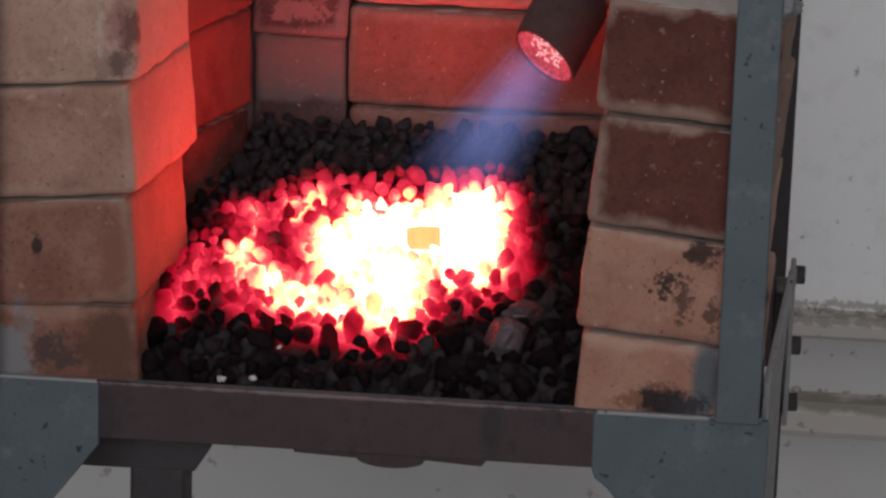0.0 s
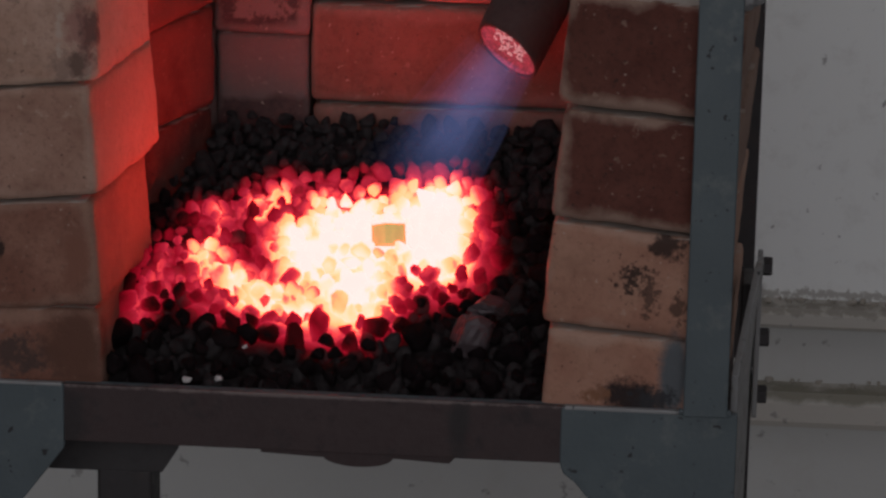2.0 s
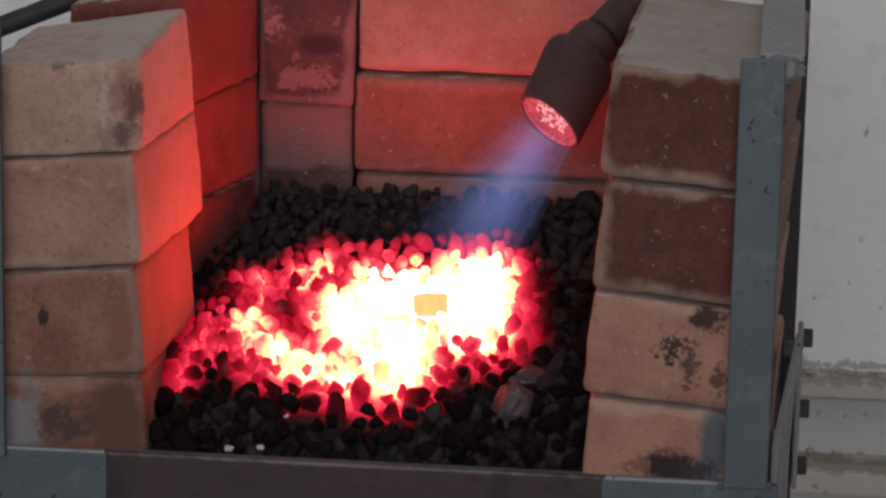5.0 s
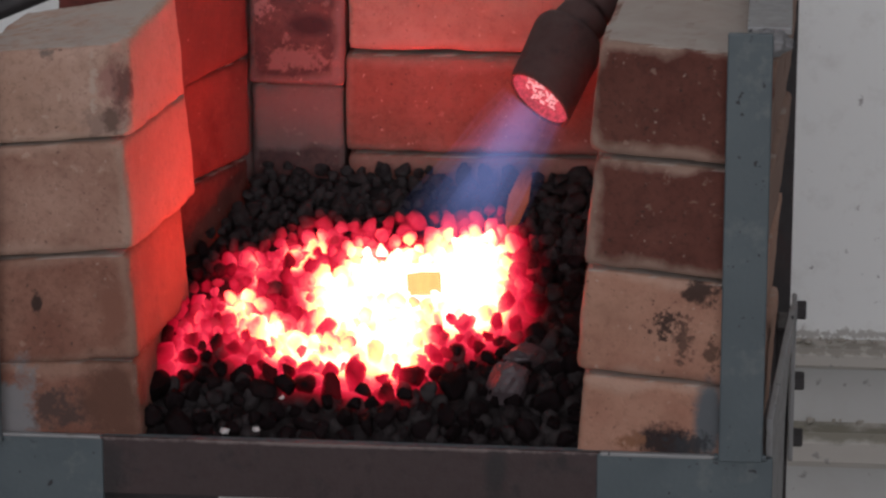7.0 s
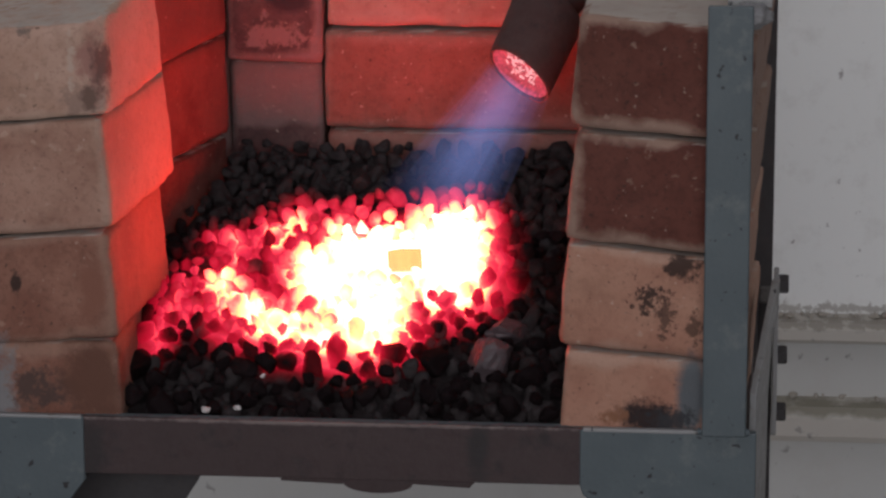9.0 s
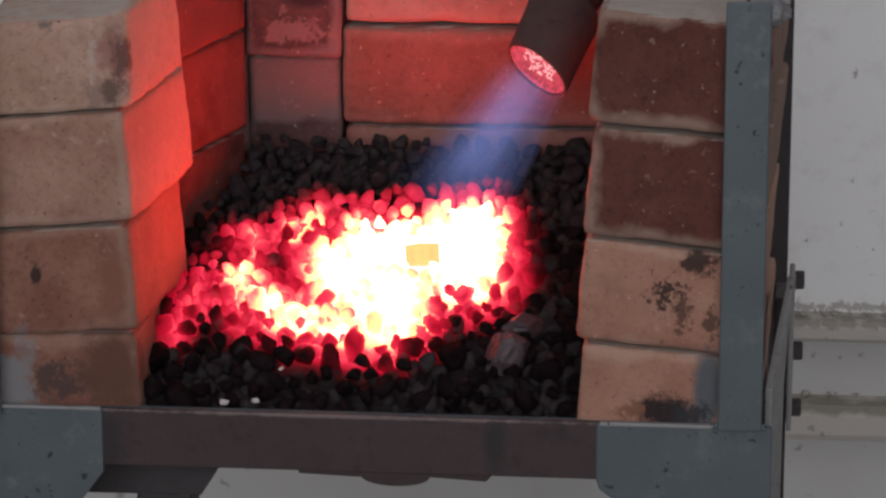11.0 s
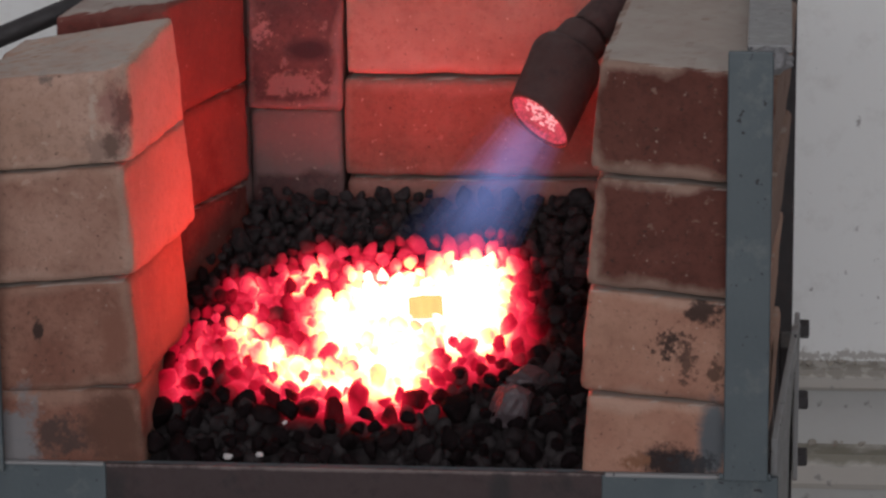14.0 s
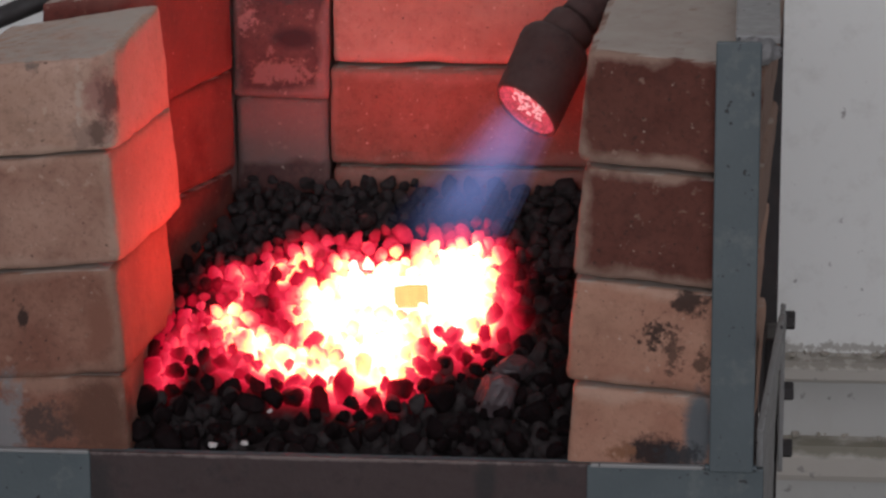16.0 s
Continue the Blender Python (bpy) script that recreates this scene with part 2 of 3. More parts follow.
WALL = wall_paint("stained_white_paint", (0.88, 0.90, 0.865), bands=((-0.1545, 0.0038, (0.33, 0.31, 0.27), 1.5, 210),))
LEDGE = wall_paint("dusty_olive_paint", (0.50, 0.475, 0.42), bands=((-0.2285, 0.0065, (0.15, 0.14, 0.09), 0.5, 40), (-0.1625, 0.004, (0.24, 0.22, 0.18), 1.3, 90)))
DADO = wall_paint("grimy_lower_paint", (0.52, 0.525, 0.495))
ROOM = wall_paint("dull_grey_paint", (0.28, 0.262, 0.265), False)
FLOOR = wall_paint("grey_concrete", (0.24, 0.235, 0.225), False)


def flat(name, colour, rough=0.7):
    m, nt, b = mat(name)
    v = place(nt)
    nt.links.new(mix(nt, grain(nt, v, 200, 4), colour, tuple(x * 0.7 for x in colour)), b.inputs["Base Color"])
    b.inputs["Roughness"].default_value = rough
    return m


CHALK = flat("white_clinker", (0.55, 0.52, 0.50))
CRUMB = flat("plaster_crumb", (0.42, 0.39, 0.33))
STONE = metal_paint("purple_grey_rock", (0.040, 0.028, 0.031), (0.075, 0.056, 0.060), (0.13, 0.10, 0.105), 0.7, 0.55, False)

# the heap: a steep front and a flatter back
FOOT, FRONT, KNEE, REAR = 0.012, 0.55, 0.063, 0.27
# the fire's hot places: two ends x, y, x, y on the heap, and the heat between them, which falls off over GRADE
GRADE = 21.0
HEARTS = (
    (0.0335, 0.1583, 0.0365, 0.1200, 0.95), (0.0104, 0.1347, -0.0325, 0.1215, 0.90), (-0.0006, 0.0935, -0.0013, 0.0846, 0.86),
    (-0.0042, 0.0730, -0.0035, 0.0740, 0.62), (-0.0227, 0.1469, -0.0031, 0.1528, 0.75), (-0.0960, 0.1106, -0.0878, 0.1042, 0.52),
    (-0.0837, 0.0983, -0.0618, 0.0821, 0.56), (-0.0618, 0.0821, -0.0281, 0.0743, 0.58), (-0.0680, 0.1533, -0.0548, 0.1670, 0.47),
    (-0.0895, 0.1419, -0.0874, 0.1388, 0.44), (-0.1254, 0.0662, -0.1139, 0.1116, 0.30), (-0.1020, 0.1480, -0.0590, 0.1406, 0.26),
    (-0.1006, 0.1242, -0.0581, 0.1059, 0.27), (-0.0942, 0.0778, -0.0593, 0.0615, 0.30), (-0.0523, 0.0620, 0.0038, 0.0550, 0.31),
    (-0.0532, 0.1730, 0.0500, 0.1880, 0.27), (0.0113, 0.0750, 0.0362, 0.0890, 0.30), (-0.1178, 0.0816, -0.0888, 0.0868, 0.30),
    (-0.0360, 0.1000, -0.0200, 0.0920, 0.66),
)


def coal_material():
    """Black coke that glows by its heat: hottest in the fire's heart and in the gaps under the lumps."""
    m, nt, b = mat("coke")
    pos = place(nt)
    sep = nt.nodes.new("ShaderNodeSeparateXYZ")
    nt.links.new(pos, sep.inputs[0])
    x, y, z = sep.outputs
    heat = None
    for ax, ay, bx, by, top in HEARTS:
        ex, ey = bx - ax, by - ay
        px, py = value(nt, "SUBTRACT", x, ax), value(nt, "SUBTRACT", y, ay)
        q = value(nt, "DIVIDE", value(nt, "ADD", value(nt, "MULTIPLY", px, ex), value(nt, "MULTIPLY", py, ey)), ex * ex + ey * ey, True)
        dx, dy = value(nt, "SUBTRACT", px, value(nt, "MULTIPLY", q, ex)), value(nt, "SUBTRACT", py, value(nt, "MULTIPLY", q, ey))
        d = value(nt, "SQRT", value(nt, "ADD", value(nt, "MULTIPLY", dx, dx), value(nt, "MULTIPLY", dy, dy)))
        h = value(nt, "SUBTRACT", top, value(nt, "MULTIPLY", d, GRADE))
        heat = h if heat is None else value(nt, "MAXIMUM", heat, h)
    front = value(nt, "MULTIPLY", value(nt, "SUBTRACT", y, FOOT), FRONT)
    rear = value(nt, "ADD", value(nt, "MULTIPLY", value(nt, "SUBTRACT", y, 0.13), REAR), KNEE)
    depth = value(nt, "SUBTRACT", value(nt, "MINIMUM", front, rear), z)
    depth = value(nt, "MINIMUM", value(nt, "MAXIMUM", depth, -0.005), 0.006)
    heat = value(nt, "ADD", heat, value(nt, "MULTIPLY", depth, 6.0))
    heat = value(nt, "ADD", heat, value(nt, "MULTIPLY", value(nt, "SUBTRACT", grain(nt, pos, 90, 3, 0.6), 0.5), 0.16))
    heat = value(nt, "ADD", heat, value(nt, "MULTIPLY", value(nt, "SUBTRACT", grain(nt, pos, 34, 2), 0.5), 0.22))
    # every lump has its own heat
    own = value(nt, "ADD", nt.nodes.new("ShaderNodeObjectInfo").outputs["Random"], nt.nodes.new("ShaderNodeNewGeometry").outputs["Random Per Island"])
    own = value(nt, "FRACT", own)
    heat = value(nt, "SUBTRACT", heat, value(nt, "MULTIPLY", value(nt, "MULTIPLY", own, own), 0.12))
    heat = value(nt, "ADD", heat, 0.1)
    glow = ramp(nt, heat, [(0.10, (1.0, 0.004, 0.030)), (0.26, (1.0, 0.010, 0.050)), (0.35, (1.0, 0.032, 0.085)), (0.43, (1.0, 0.062, 0.065)),
                           (0.50, (1.0, 0.082, 0.032)), (0.58, (1.0, 0.062, 0.031)), (0.70, (1.0, 0.046, 0.043))])
    power = ramp(nt, heat, [(0.00, 0.0), (0.10, 0.0014), (0.16, 0.0045), (0.22, 0.0115), (0.34, 0.0225), (0.43, 0.055), (0.52, 0.40), (0.70, 1.0)])
    nt.links.new(glow, b.inputs["Emission Color"])
    nt.links.new(value(nt, "MULTIPLY", power, 36.0), b.inputs["Emission Strength"])
    # base tinted red for the fire's glow that bleeds over the black lumps
    c = mix(nt, ramp(nt, grain(nt, pos, 45, 4), [(0.4, 0.0), (0.7, 1.0)]), (0.0050, 0.0026, 0.0030), (0.0120, 0.0072, 0.0078))
    c = mix(nt, ramp(nt, grain(nt, pos, 190, 4, 0.7), [(0.64, 0.0), (0.76, 1.0)]), c, (0.040, 0.031, 0.031))
    info = nt.nodes.new("ShaderNodeObjectInfo").outputs["Random"]
    c = mix(nt, value(nt, "MULTIPLY", ramp(nt, info, [(0.86, 0.0), (1.0, 1.0)]), ramp(nt, grain(nt, pos, 140, 4), [(0.35, 0.35), (0.6, 1.0)])), c, (0.042, 0.036, 0.036))
    nt.links.new(c, b.inputs["Base Color"])
    b.inputs["Roughness"].default_value = 0.66
    b.inputs["Specular IOR Level"].default_value = 0.09
    bump(nt, b, grain(nt, pos, 330, 5, 0.75), 0.9, 0.0018)
    return m


COKE = coal_material()


def glowing(name, colour, strength, dark=(0.02, 0.015, 0.012), scale=220.0, spread=0.5):
    m, nt, b = mat(name)
    v = place(nt)
    f = ramp(nt, grain(nt, v, scale, 3), [(0.35, 1.0 - spread), (0.65, 1.0)])
    b.inputs["Base Color"].default_value = (*dark, 1)
    b.inputs["Roughness"].default_value = 0.8
    b.inputs["Emission Color"].default_value = (*colour, 1)
    nt.links.new(value(nt, "MULTIPLY", f, strength), b.inputs["Emission Strength"])
    return m


BLOCK = glowing("hot_metal", (1.0, 0.76, 0.25), 0.97, scale=120.0, spread=0.12)
GAUZE = glowing("red_hot_gauze", (1.0, 0.10, 0.16), 0.75, spread=0.6, scale=500.0)
SPOT = glowing("white_hot_wire", (1.0, 0.40, 0.42), 1.3, spread=0.4, scale=600.0)
SPARK = glowing("spark", (1.0, 0.35, 0.15), 2.0)


def flame_material(name, colour, strength, reach, across=None, width=1.0):
    """Thin burning gas: clear, and giving off a little light that fades along the jet."""
    m = bpy.data.materials.new(name)
    m.use_nodes = True
    nt = m.node_tree
    nt.nodes.clear()
    v = local(nt)
    sep = nt.nodes.new("ShaderNodeSeparateXYZ")
    nt.links.new(v, sep.inputs[0])
    along = ramp(nt, value(nt, "DIVIDE", value(nt, "MULTIPLY", sep.outputs[2], -1.0), reach), [(0.0, 0.65), (0.15, 0.9), (0.5, 0.95), (0.86, 0.0)])
    stretch = nt.nodes.new("ShaderNodeMapping")
    stretch.inputs["Scale"].default_value = (1, 1, 0.18)
    nt.links.new(v, stretch.inputs["Vector"])
    streak = ramp(nt, grain(nt, stretch.outputs[0], 60, 3, 0.5), [(0.3, 0.6), (0.7, 1.35)])
    if across:
        # densest along the jet's middle
        u = value(nt, "ADD", value(nt, "MULTIPLY", sep.outputs[0], across[0]), value(nt, "MULTIPLY", sep.outputs[1], across[1]))
        rad = value(nt, "SUBTRACT", 0.0190, value(nt, "MULTIPLY", sep.outputs[2], 0.137))
        u = value(nt, "DIVIDE", u, value(nt, "MULTIPLY", rad, width * 1.08))
        u = value(nt, "MULTIPLY", u, u)
        along = value(nt, "MULTIPLY", along, value(nt, "SUBTRACT", 1.0, value(nt, "MULTIPLY", u, u), True))
    e = node(nt, "Emission", Color=(*colour, 1))
    nt.links.new(value(nt, "MULTIPLY", value(nt, "MULTIPLY", along, streak), strength), e.inputs["Strength"])
    add, clear, out = (nt.nodes.new("ShaderNode" + k) for k in ("AddShader", "BsdfTransparent", "OutputMaterial"))
    nt.links.new(e.outputs[0], add.inputs[0])
    nt.links.new(clear.outputs[0], add.inputs[1])
    nt.links.new(add.outputs[0], out.inputs["Surface"])
    return m


WISP = flame_material("orange_flame", (1.0, 0.20, 0.06), 0.11, 0.05)


# ---- building helpers ----
def part(name, bm, material, parent=None, label="", smooth=True):
    me = bpy.data.meshes.new(name)
    bm.to_mesh(me)
    bm.free()
    for p in me.polygons:
        p.use_smooth = smooth
    me.materials.append(material)
    ob = new(name, me)
    ob.parent = parent
    return tagged(ob, label)


def thing(name, label, category, group="", kind="", at=(0, 0, 0)):
    ob = new(name)
    ob.location = at
    ob.empty_display_size = 0.02
    return tagged(ob, label, category, group, kind)


def box(x0, x1, y0, y1, z0, z1, bevel=0.0):
    bm = bmesh.new()
    bmesh.ops.create_cube(bm, size=1, matrix=Matrix.Translation(((x0 + x1) / 2, (y0 + y1) / 2, (z0 + z1) / 2)) @ Matrix.Diagonal((x1 - x0, y1 - y0, z1 - z0, 1)))
    if bevel:
        bmesh.ops.bevel(bm, geom=bm.edges[:], offset=bevel, segments=2, affect="EDGES", profile=0.5)
    return bm


def slab(outline, depth, m=Matrix(), bevel=0.0008):
    """A plate: an outline in x, z, thickened along y."""
    bm = bmesh.new()
    front = [bm.verts.new((x, 0, z)) for x, z in outline]
    f = bm.faces.new(front)
    made = bmesh.ops.extrude_face_region(bm, geom=[f])
    bmesh.ops.translate(bm, vec=(0, depth, 0), verts=[v for v in made["geom"] if isinstance(v, bmesh.types.BMVert)])
    bmesh.ops.recalc_face_normals(bm, faces=bm.faces[:])
    if bevel:
        bmesh.ops.bevel(bm, geom=bm.edges[:], offset=bevel, segments=2, affect="EDGES", profile=0.5)
    bm.transform(m)
    return bm


def lathe(profile, m=Matrix(), n=40):
    """A turned form about z from (radius, z) pairs."""
    bm = bmesh.new()
    rings = [[bm.verts.new((r * math.cos(2 * math.pi * k / n), r * math.sin(2 * math.pi * k / n), z)) for k in range(n)] for r, z in profile]
    for a, b in zip(rings, rings[1:]):
        for k in range(n):
            bm.faces.new((a[k], a[(k + 1) % n], b[(k + 1) % n], b[k]))
    bmesh.ops.recalc_face_normals(bm, faces=bm.faces[:])
    bm.transform(m)
    return bm


def brick_form(sx, sy, sz, seed, cell=0.0042, worn=0.0031, rough=1.0):
    """A rounded, uneven brick with chipped arrises, centred on its origin."""
    bm = bmesh.new()
    dims = (sx, sy, sz)
    for axis in range(3):
        u, w = (axis + 1) % 3, (axis + 2) % 3
        nu, nw = max(4, round(dims[u] / cell)), max(4, round(dims[w] / cell))
        for side in (-1, 1):
            grid = []
            for i in range(nu + 1):
                row = []
                for j in range(nw + 1):
                    p = [0, 0, 0]
                    p[axis], p[u], p[w] = side * dims[axis] / 2, (i / nu - 0.5) * dims[u], (j / nw - 0.5) * dims[w]
                    row.append(bm.verts.new(p))
                grid.append(row)
            for i in range(nu):
                for j in range(nw):
                    q = (grid[i][j], grid[i + 1][j], grid[i + 1][j + 1], grid[i][j + 1])
                    bm.faces.new(q if side > 0 else q[::-1])
    bmesh.ops.remove_doubles(bm, verts=bm.verts[:], dist=1e-5)
    off = Vector((seed * 3.7, seed * 1.3, seed * 5.1))
    for v in bm.verts:
        p = v.co.copy()
        r = worn * (1.0 + 0.9 * noise.noise(p * 55 + off)) + 0.006 * max(0.0, noise.noise(p * 28 - off) - 0.25) * rough + 0.005 * max(0.0, noise.noise(p * 95 + off) - 0.15) * rough
        r = max(0.002, r)
        inner = Vector([max(-d / 2 + r, min(d / 2 - r, c)) for c, d in zip(p, dims)])
        out = p - inner
        n = out.normalized() if out.length > 1e-9 else Vector((0, 0, 1))
        p = inner + n * r
        p += n * rough * (0.0009 * noise.noise(p * 35 + off) + 0.0005 * noise.noise(p * 140 + off) - 0.0012 * max(0.0, noise.noise(p * 210 - off) - 0.35))
        v.co = p
    return bm


def brick(parent, size, m, seed, material, label="", worn=0.0031, rough=1.0):
    ob = part("brick", brick_form(*size, seed, worn=worn, rough=rough), material, parent, label)
    ob.matrix_basis = m
    return ob


# ---- the workshop room ----
def room():
    x0, x1, y0, y1, z0, z1, t = -2.4, 2.4, -3.5, 0.75, -0.9, 2.3, 0.12
    tagged(part("floor", box(x0 - t, x1 + t, y0 - t, y1 + t, z0 - t, z0), FLOOR, smooth=False), "grey concrete workshop floor", "floor", kind="structure")
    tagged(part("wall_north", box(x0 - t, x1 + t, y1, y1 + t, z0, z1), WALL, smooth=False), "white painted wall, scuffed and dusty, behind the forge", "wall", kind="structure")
    tagged(part("wall_west", box(x0 - t, x0, y0, y1, z0, z1), ROOM, smooth=False), "plain grey painted workshop wall", "wall", kind="structure")
    tagged(part("wall_east", box(x1, x1 + t, y0, y1, z0, z1), ROOM, smooth=False), "plain grey painted workshop wall", "wall", kind="structure")

    def holed(name, rects, label, category):
        bm = bmesh.new()
        for r in rects:
            piece = box(*r)
            me = bpy.data.meshes.new("tmp")
            piece.to_mesh(me)
            piece.free()
            bm.from_mesh(me)
            bpy.data.meshes.remove(me)
        tagged(part(name, bm, ROOM, smooth=False), label, category, kind="structure")

    # window opening behind the camera, assumed and out of view
    wx0, wx1, wz0, wz1 = -1.8, 2.0, 0.4, 1.7
    holed("wall_south", [(x0, wx0, y0 - t, y0, z0, z1), (wx1, x1, y0 - t, y0, z0, z1), (wx0, wx1, y0 - t, y0, z0, wz0), (wx0, wx1, y0 - t, y0, wz1, z1)],
          "unseen grey workshop wall with an assumed wide window opening", "wall")
    # roof light opening, assumed and out of view
    sx0, sx1, sy0, sy1 = -1.3, 0.9, -1.55, -0.25
    holed("ceiling", [(x0 - t, sx0, y0 - t, y1 + t, z1, z1 + t), (sx1, x1 + t, y0 - t, y1 + t, z1, z1 + t), (sx0, sx1, y0 - t, sy0, z1, z1 + t), (sx0, sx1, sy1, y1 + t, z1, z1 + t)],
          "unseen grey ceiling with an assumed roof light opening", "ceiling")
    tagged(part("wall_panel", box(x0, x1, y1 - 0.004, y1, z0, -0.170), DADO, smooth=False), "grimy off-white lower wall panel", "wall panel", kind="structure")
    # two ledges along the wall
    for z, deep, tall in ((-0.1675, 0.020, 0.018), (-0.2385, 0.022, 0.032)):
        h = tall / 2
        bm = bmesh.new()
        prof = [(0, h), (-deep * 0.8, h * 0.7), (-deep, h * 0.2), (-deep, -h * 0.7), (-deep * 0.9, -h), (0, -h)]
        ends = [[bm.verts.new((x, y1 + dy - 0.0005, z + dz)) for dy, dz in prof] for x in (-2.3, 2.3)]
        for k in range(len(prof) - 1):
            bm.faces.new((ends[0][k], ends[0][k + 1], ends[1][k + 1], ends[1][k]))
        bm.faces.new(ends[0]), bm.faces.new(ends[1])
        bmesh.ops.recalc_face_normals(bm, faces=bm.faces[:])
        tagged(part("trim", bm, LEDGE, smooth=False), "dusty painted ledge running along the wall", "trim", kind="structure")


room()


# ---- the forge's steel frame ----
def forge_frame():
    f = thing("forge_frame", "grey-blue painted welded angle-iron forge frame on legs", "forge", at=(0, 0, -0.9))
    base = Matrix.Translation((0, 0, 0.9))

    def put(name, bm, material, label="", smooth=False):
        bm.transform(base)
        return part(name, bm, material, f, label, smooth)

    put("post", box(0.1885, 0.2127, -0.0095, -0.0042, -0.001, 0.2392, 0.0009), PAINT, "chipped grey-blue front post")
    put("post", box(-0.2365, -0.2120, -0.0095, -0.0042, -0.004, 0.2392, 0.0009), PAINT, "chipped grey-blue front post")
    put("top_rail", box(0.1985, 0.2225, 0.004, 0.36, 0.2360, 0.2405, 0.0009), RAIL, "worn pale grey top rail")
    # weld at the head of the post
    bm = bmesh.new()
    bmesh.ops.create_icosphere(bm, subdivisions=4, radius=1)
    for v in bm.verts:
        k = 1 + 0.25 * noise.noise(v.co * 2.3) + 0.12 * noise.noise(v.co * 6)
        v.co = Vector((0.2105 + v.co.x * 0.0118 * k, -0.0005 + v.co.y * 0.0075 * k, 0.2325 + v.co.z * 0.0075 * k))
    put("weld", bm, WELD, "scorched lumpy weld", True)
    rod = lathe([(0.0001, 0)] + [(0.0019 + 0.0006 * math.sin(k * 2.3) + 0.0003 * math.sin(k * 5.1), k * 0.0011) for k in range(26)] + [(0.0001, 0.0286)], Matrix.Translation((0.1862, -0.0068, 0.0012)) @ Matrix.Rotation(math.pi / 2, 4, "Y"), 14)
    put("weld", rod, PAINT, "rippled painted weld bead", True)
    put("rear_post", box(0.2150, 0.2268, 0.285, 0.310, -0.06, 0.2360, 0.001), BLACK, "dark rear post")
    # corner plates
    put("corner_plate", slab([(-0.300, 0.0), (-0.1555, 0.0), (-0.1555, -0.0375), (-0.1817, -0.0724), (-0.262, -0.172), (-0.300, -0.172)], 0.0055, Matrix.Translation((0, -0.0040, 0))), PAINT, "grey painted corner plate with a cut corner")
    put("corner_plate", slab([(0.1215, -0.0005), (0.2185, -0.0005), (0.2185, -0.125), (0.196, -0.125), (0.1376, -0.0530), (0.1300, -0.0440), (0.1235, -0.0390), (0.1215, -0.0330)], 0.0055, Matrix.Translation((0, -0.0040, 0))), PAINT, "grey painted corner plate with a cut corner")
    put("worn_edge", box(0.1235, 0.1870, -0.0046, -0.0006, -0.0016, 0.0006, 0.0006), RAIL, "pale worn top edge")
    put("worn_edge", box(-0.2990, -0.1565, -0.0046, -0.0006, -0.0012, 0.0007, 0.0006), RAIL, "pale worn top edge")
    put("lower_rail", box(-0.156, 0.200, 0.0005, 0.006, -0.028, -0.0005, 0.0006), PAINT)
    # rusty front beam with a ragged lower lip
    put("front_beam", box(-0.1570, 0.1225, -0.0028, 0.0004, -0.0335, -0.0003, 0.0005), RUST, "rust-brown scaled steel front bar")
    lip = [(-0.0455, -0.0335), (-0.0455, -0.0362), (-0.0105, -0.0375)]
    lip += [(0.0090 + 0.0195 * math.cos(a), -0.0365 - 0.0058 * math.sin(a)) for a in np.linspace(math.pi, 0, 12)]
    lip += [(0.0600, -0.0380), (0.0640, -0.0335)]
    put("lower_lip", slab(lip, 0.004, Matrix.Translation((0, 0.0006, 0)), 0), RUST, "rust-brown drooping lower lip")
    put("tray", box(-0.236, 0.216, 0.007, 0.44, -0.034, -0.0285, 0.0006), RUST, "rusty steel hearth plate")
    # side plate with bolts
    side = slab([(0.006, -0.125), (0.006, 0.019), (0.030, 0.032), (0.090, 0.060), (0.097, 0.060), (0.097, 0.051), (0.068, 0.034), (0.056, 0.004), (0.048, -0.125)], 0.004, Matrix.Rotation(radians(-7.8), 4, "Z") @ Matrix.Rotation(math.pi / 2, 4, "Z"))
    side.transform(Matrix.Translation((0.2172, 0, 0)))
    put("side_plate", side, RAIL, "worn grey side plate, slanting along its upper edge")
    put("side_strap", slab([(0.092, -0.034), (0.092, 0.050), (0.096, 0.061), (0.104, 0.064), (0.112, 0.058), (0.114, 0.050), (0.114, -0.034)], 0.003, Matrix.Translation((0.2298, 0, 0)) @ Matrix.Rotation(math.pi / 2, 4, "Z")), RAIL, "dull grey bolted strap")
    for z in (0.0545, 0.0120, -0.0225):
        m = Matrix.Translation((0.2299, 0.102, z)) @ Matrix.Rotation(math.pi / 2, 4, "Y")
        put("bolt", lathe([(0.0001, 0.0), (0.0056, 0.0), (0.0056, 0.0046), (0.0048, 0.0054), (0.0001, 0.0054)], m, 6), BLACK, "dark hexagon bolt head")
    # black strip standing in for the shade in the gap beside the side plate
    put("brace", box(0.2185, 0.2266, 0.106, 0.140, -0.20, 0.042, 0.001), BLACK, "black strip drawn for the shaded gap beside the side plate")
    # legs
    put("leg_bracket", slab([(-0.176, -0.0345), (-0.0930, -0.0345), (-0.1005, -0.0560), (-0.1100, -0.0710), (-0.176, -0.0715)], 0.05, Matrix.Translation((0, 0.055, 0))), BLACK, "black leg bracket")
    put("leg", box(-0.1490, -0.1170, 0.062, 0.094, -0.9, -0.0720, 0.002), BLACK, "black square leg")
    put("leg", box(0.1900, 0.2170, 0.112, 0.139, -0.9, -0.0345, 0.002), BLACK, "black square leg")
    put("leg", box(0.1820, 0.2090, 0.380, 0.407, -0.9, -0.0345, 0.002), BLACK, "black square leg")


forge_frame()


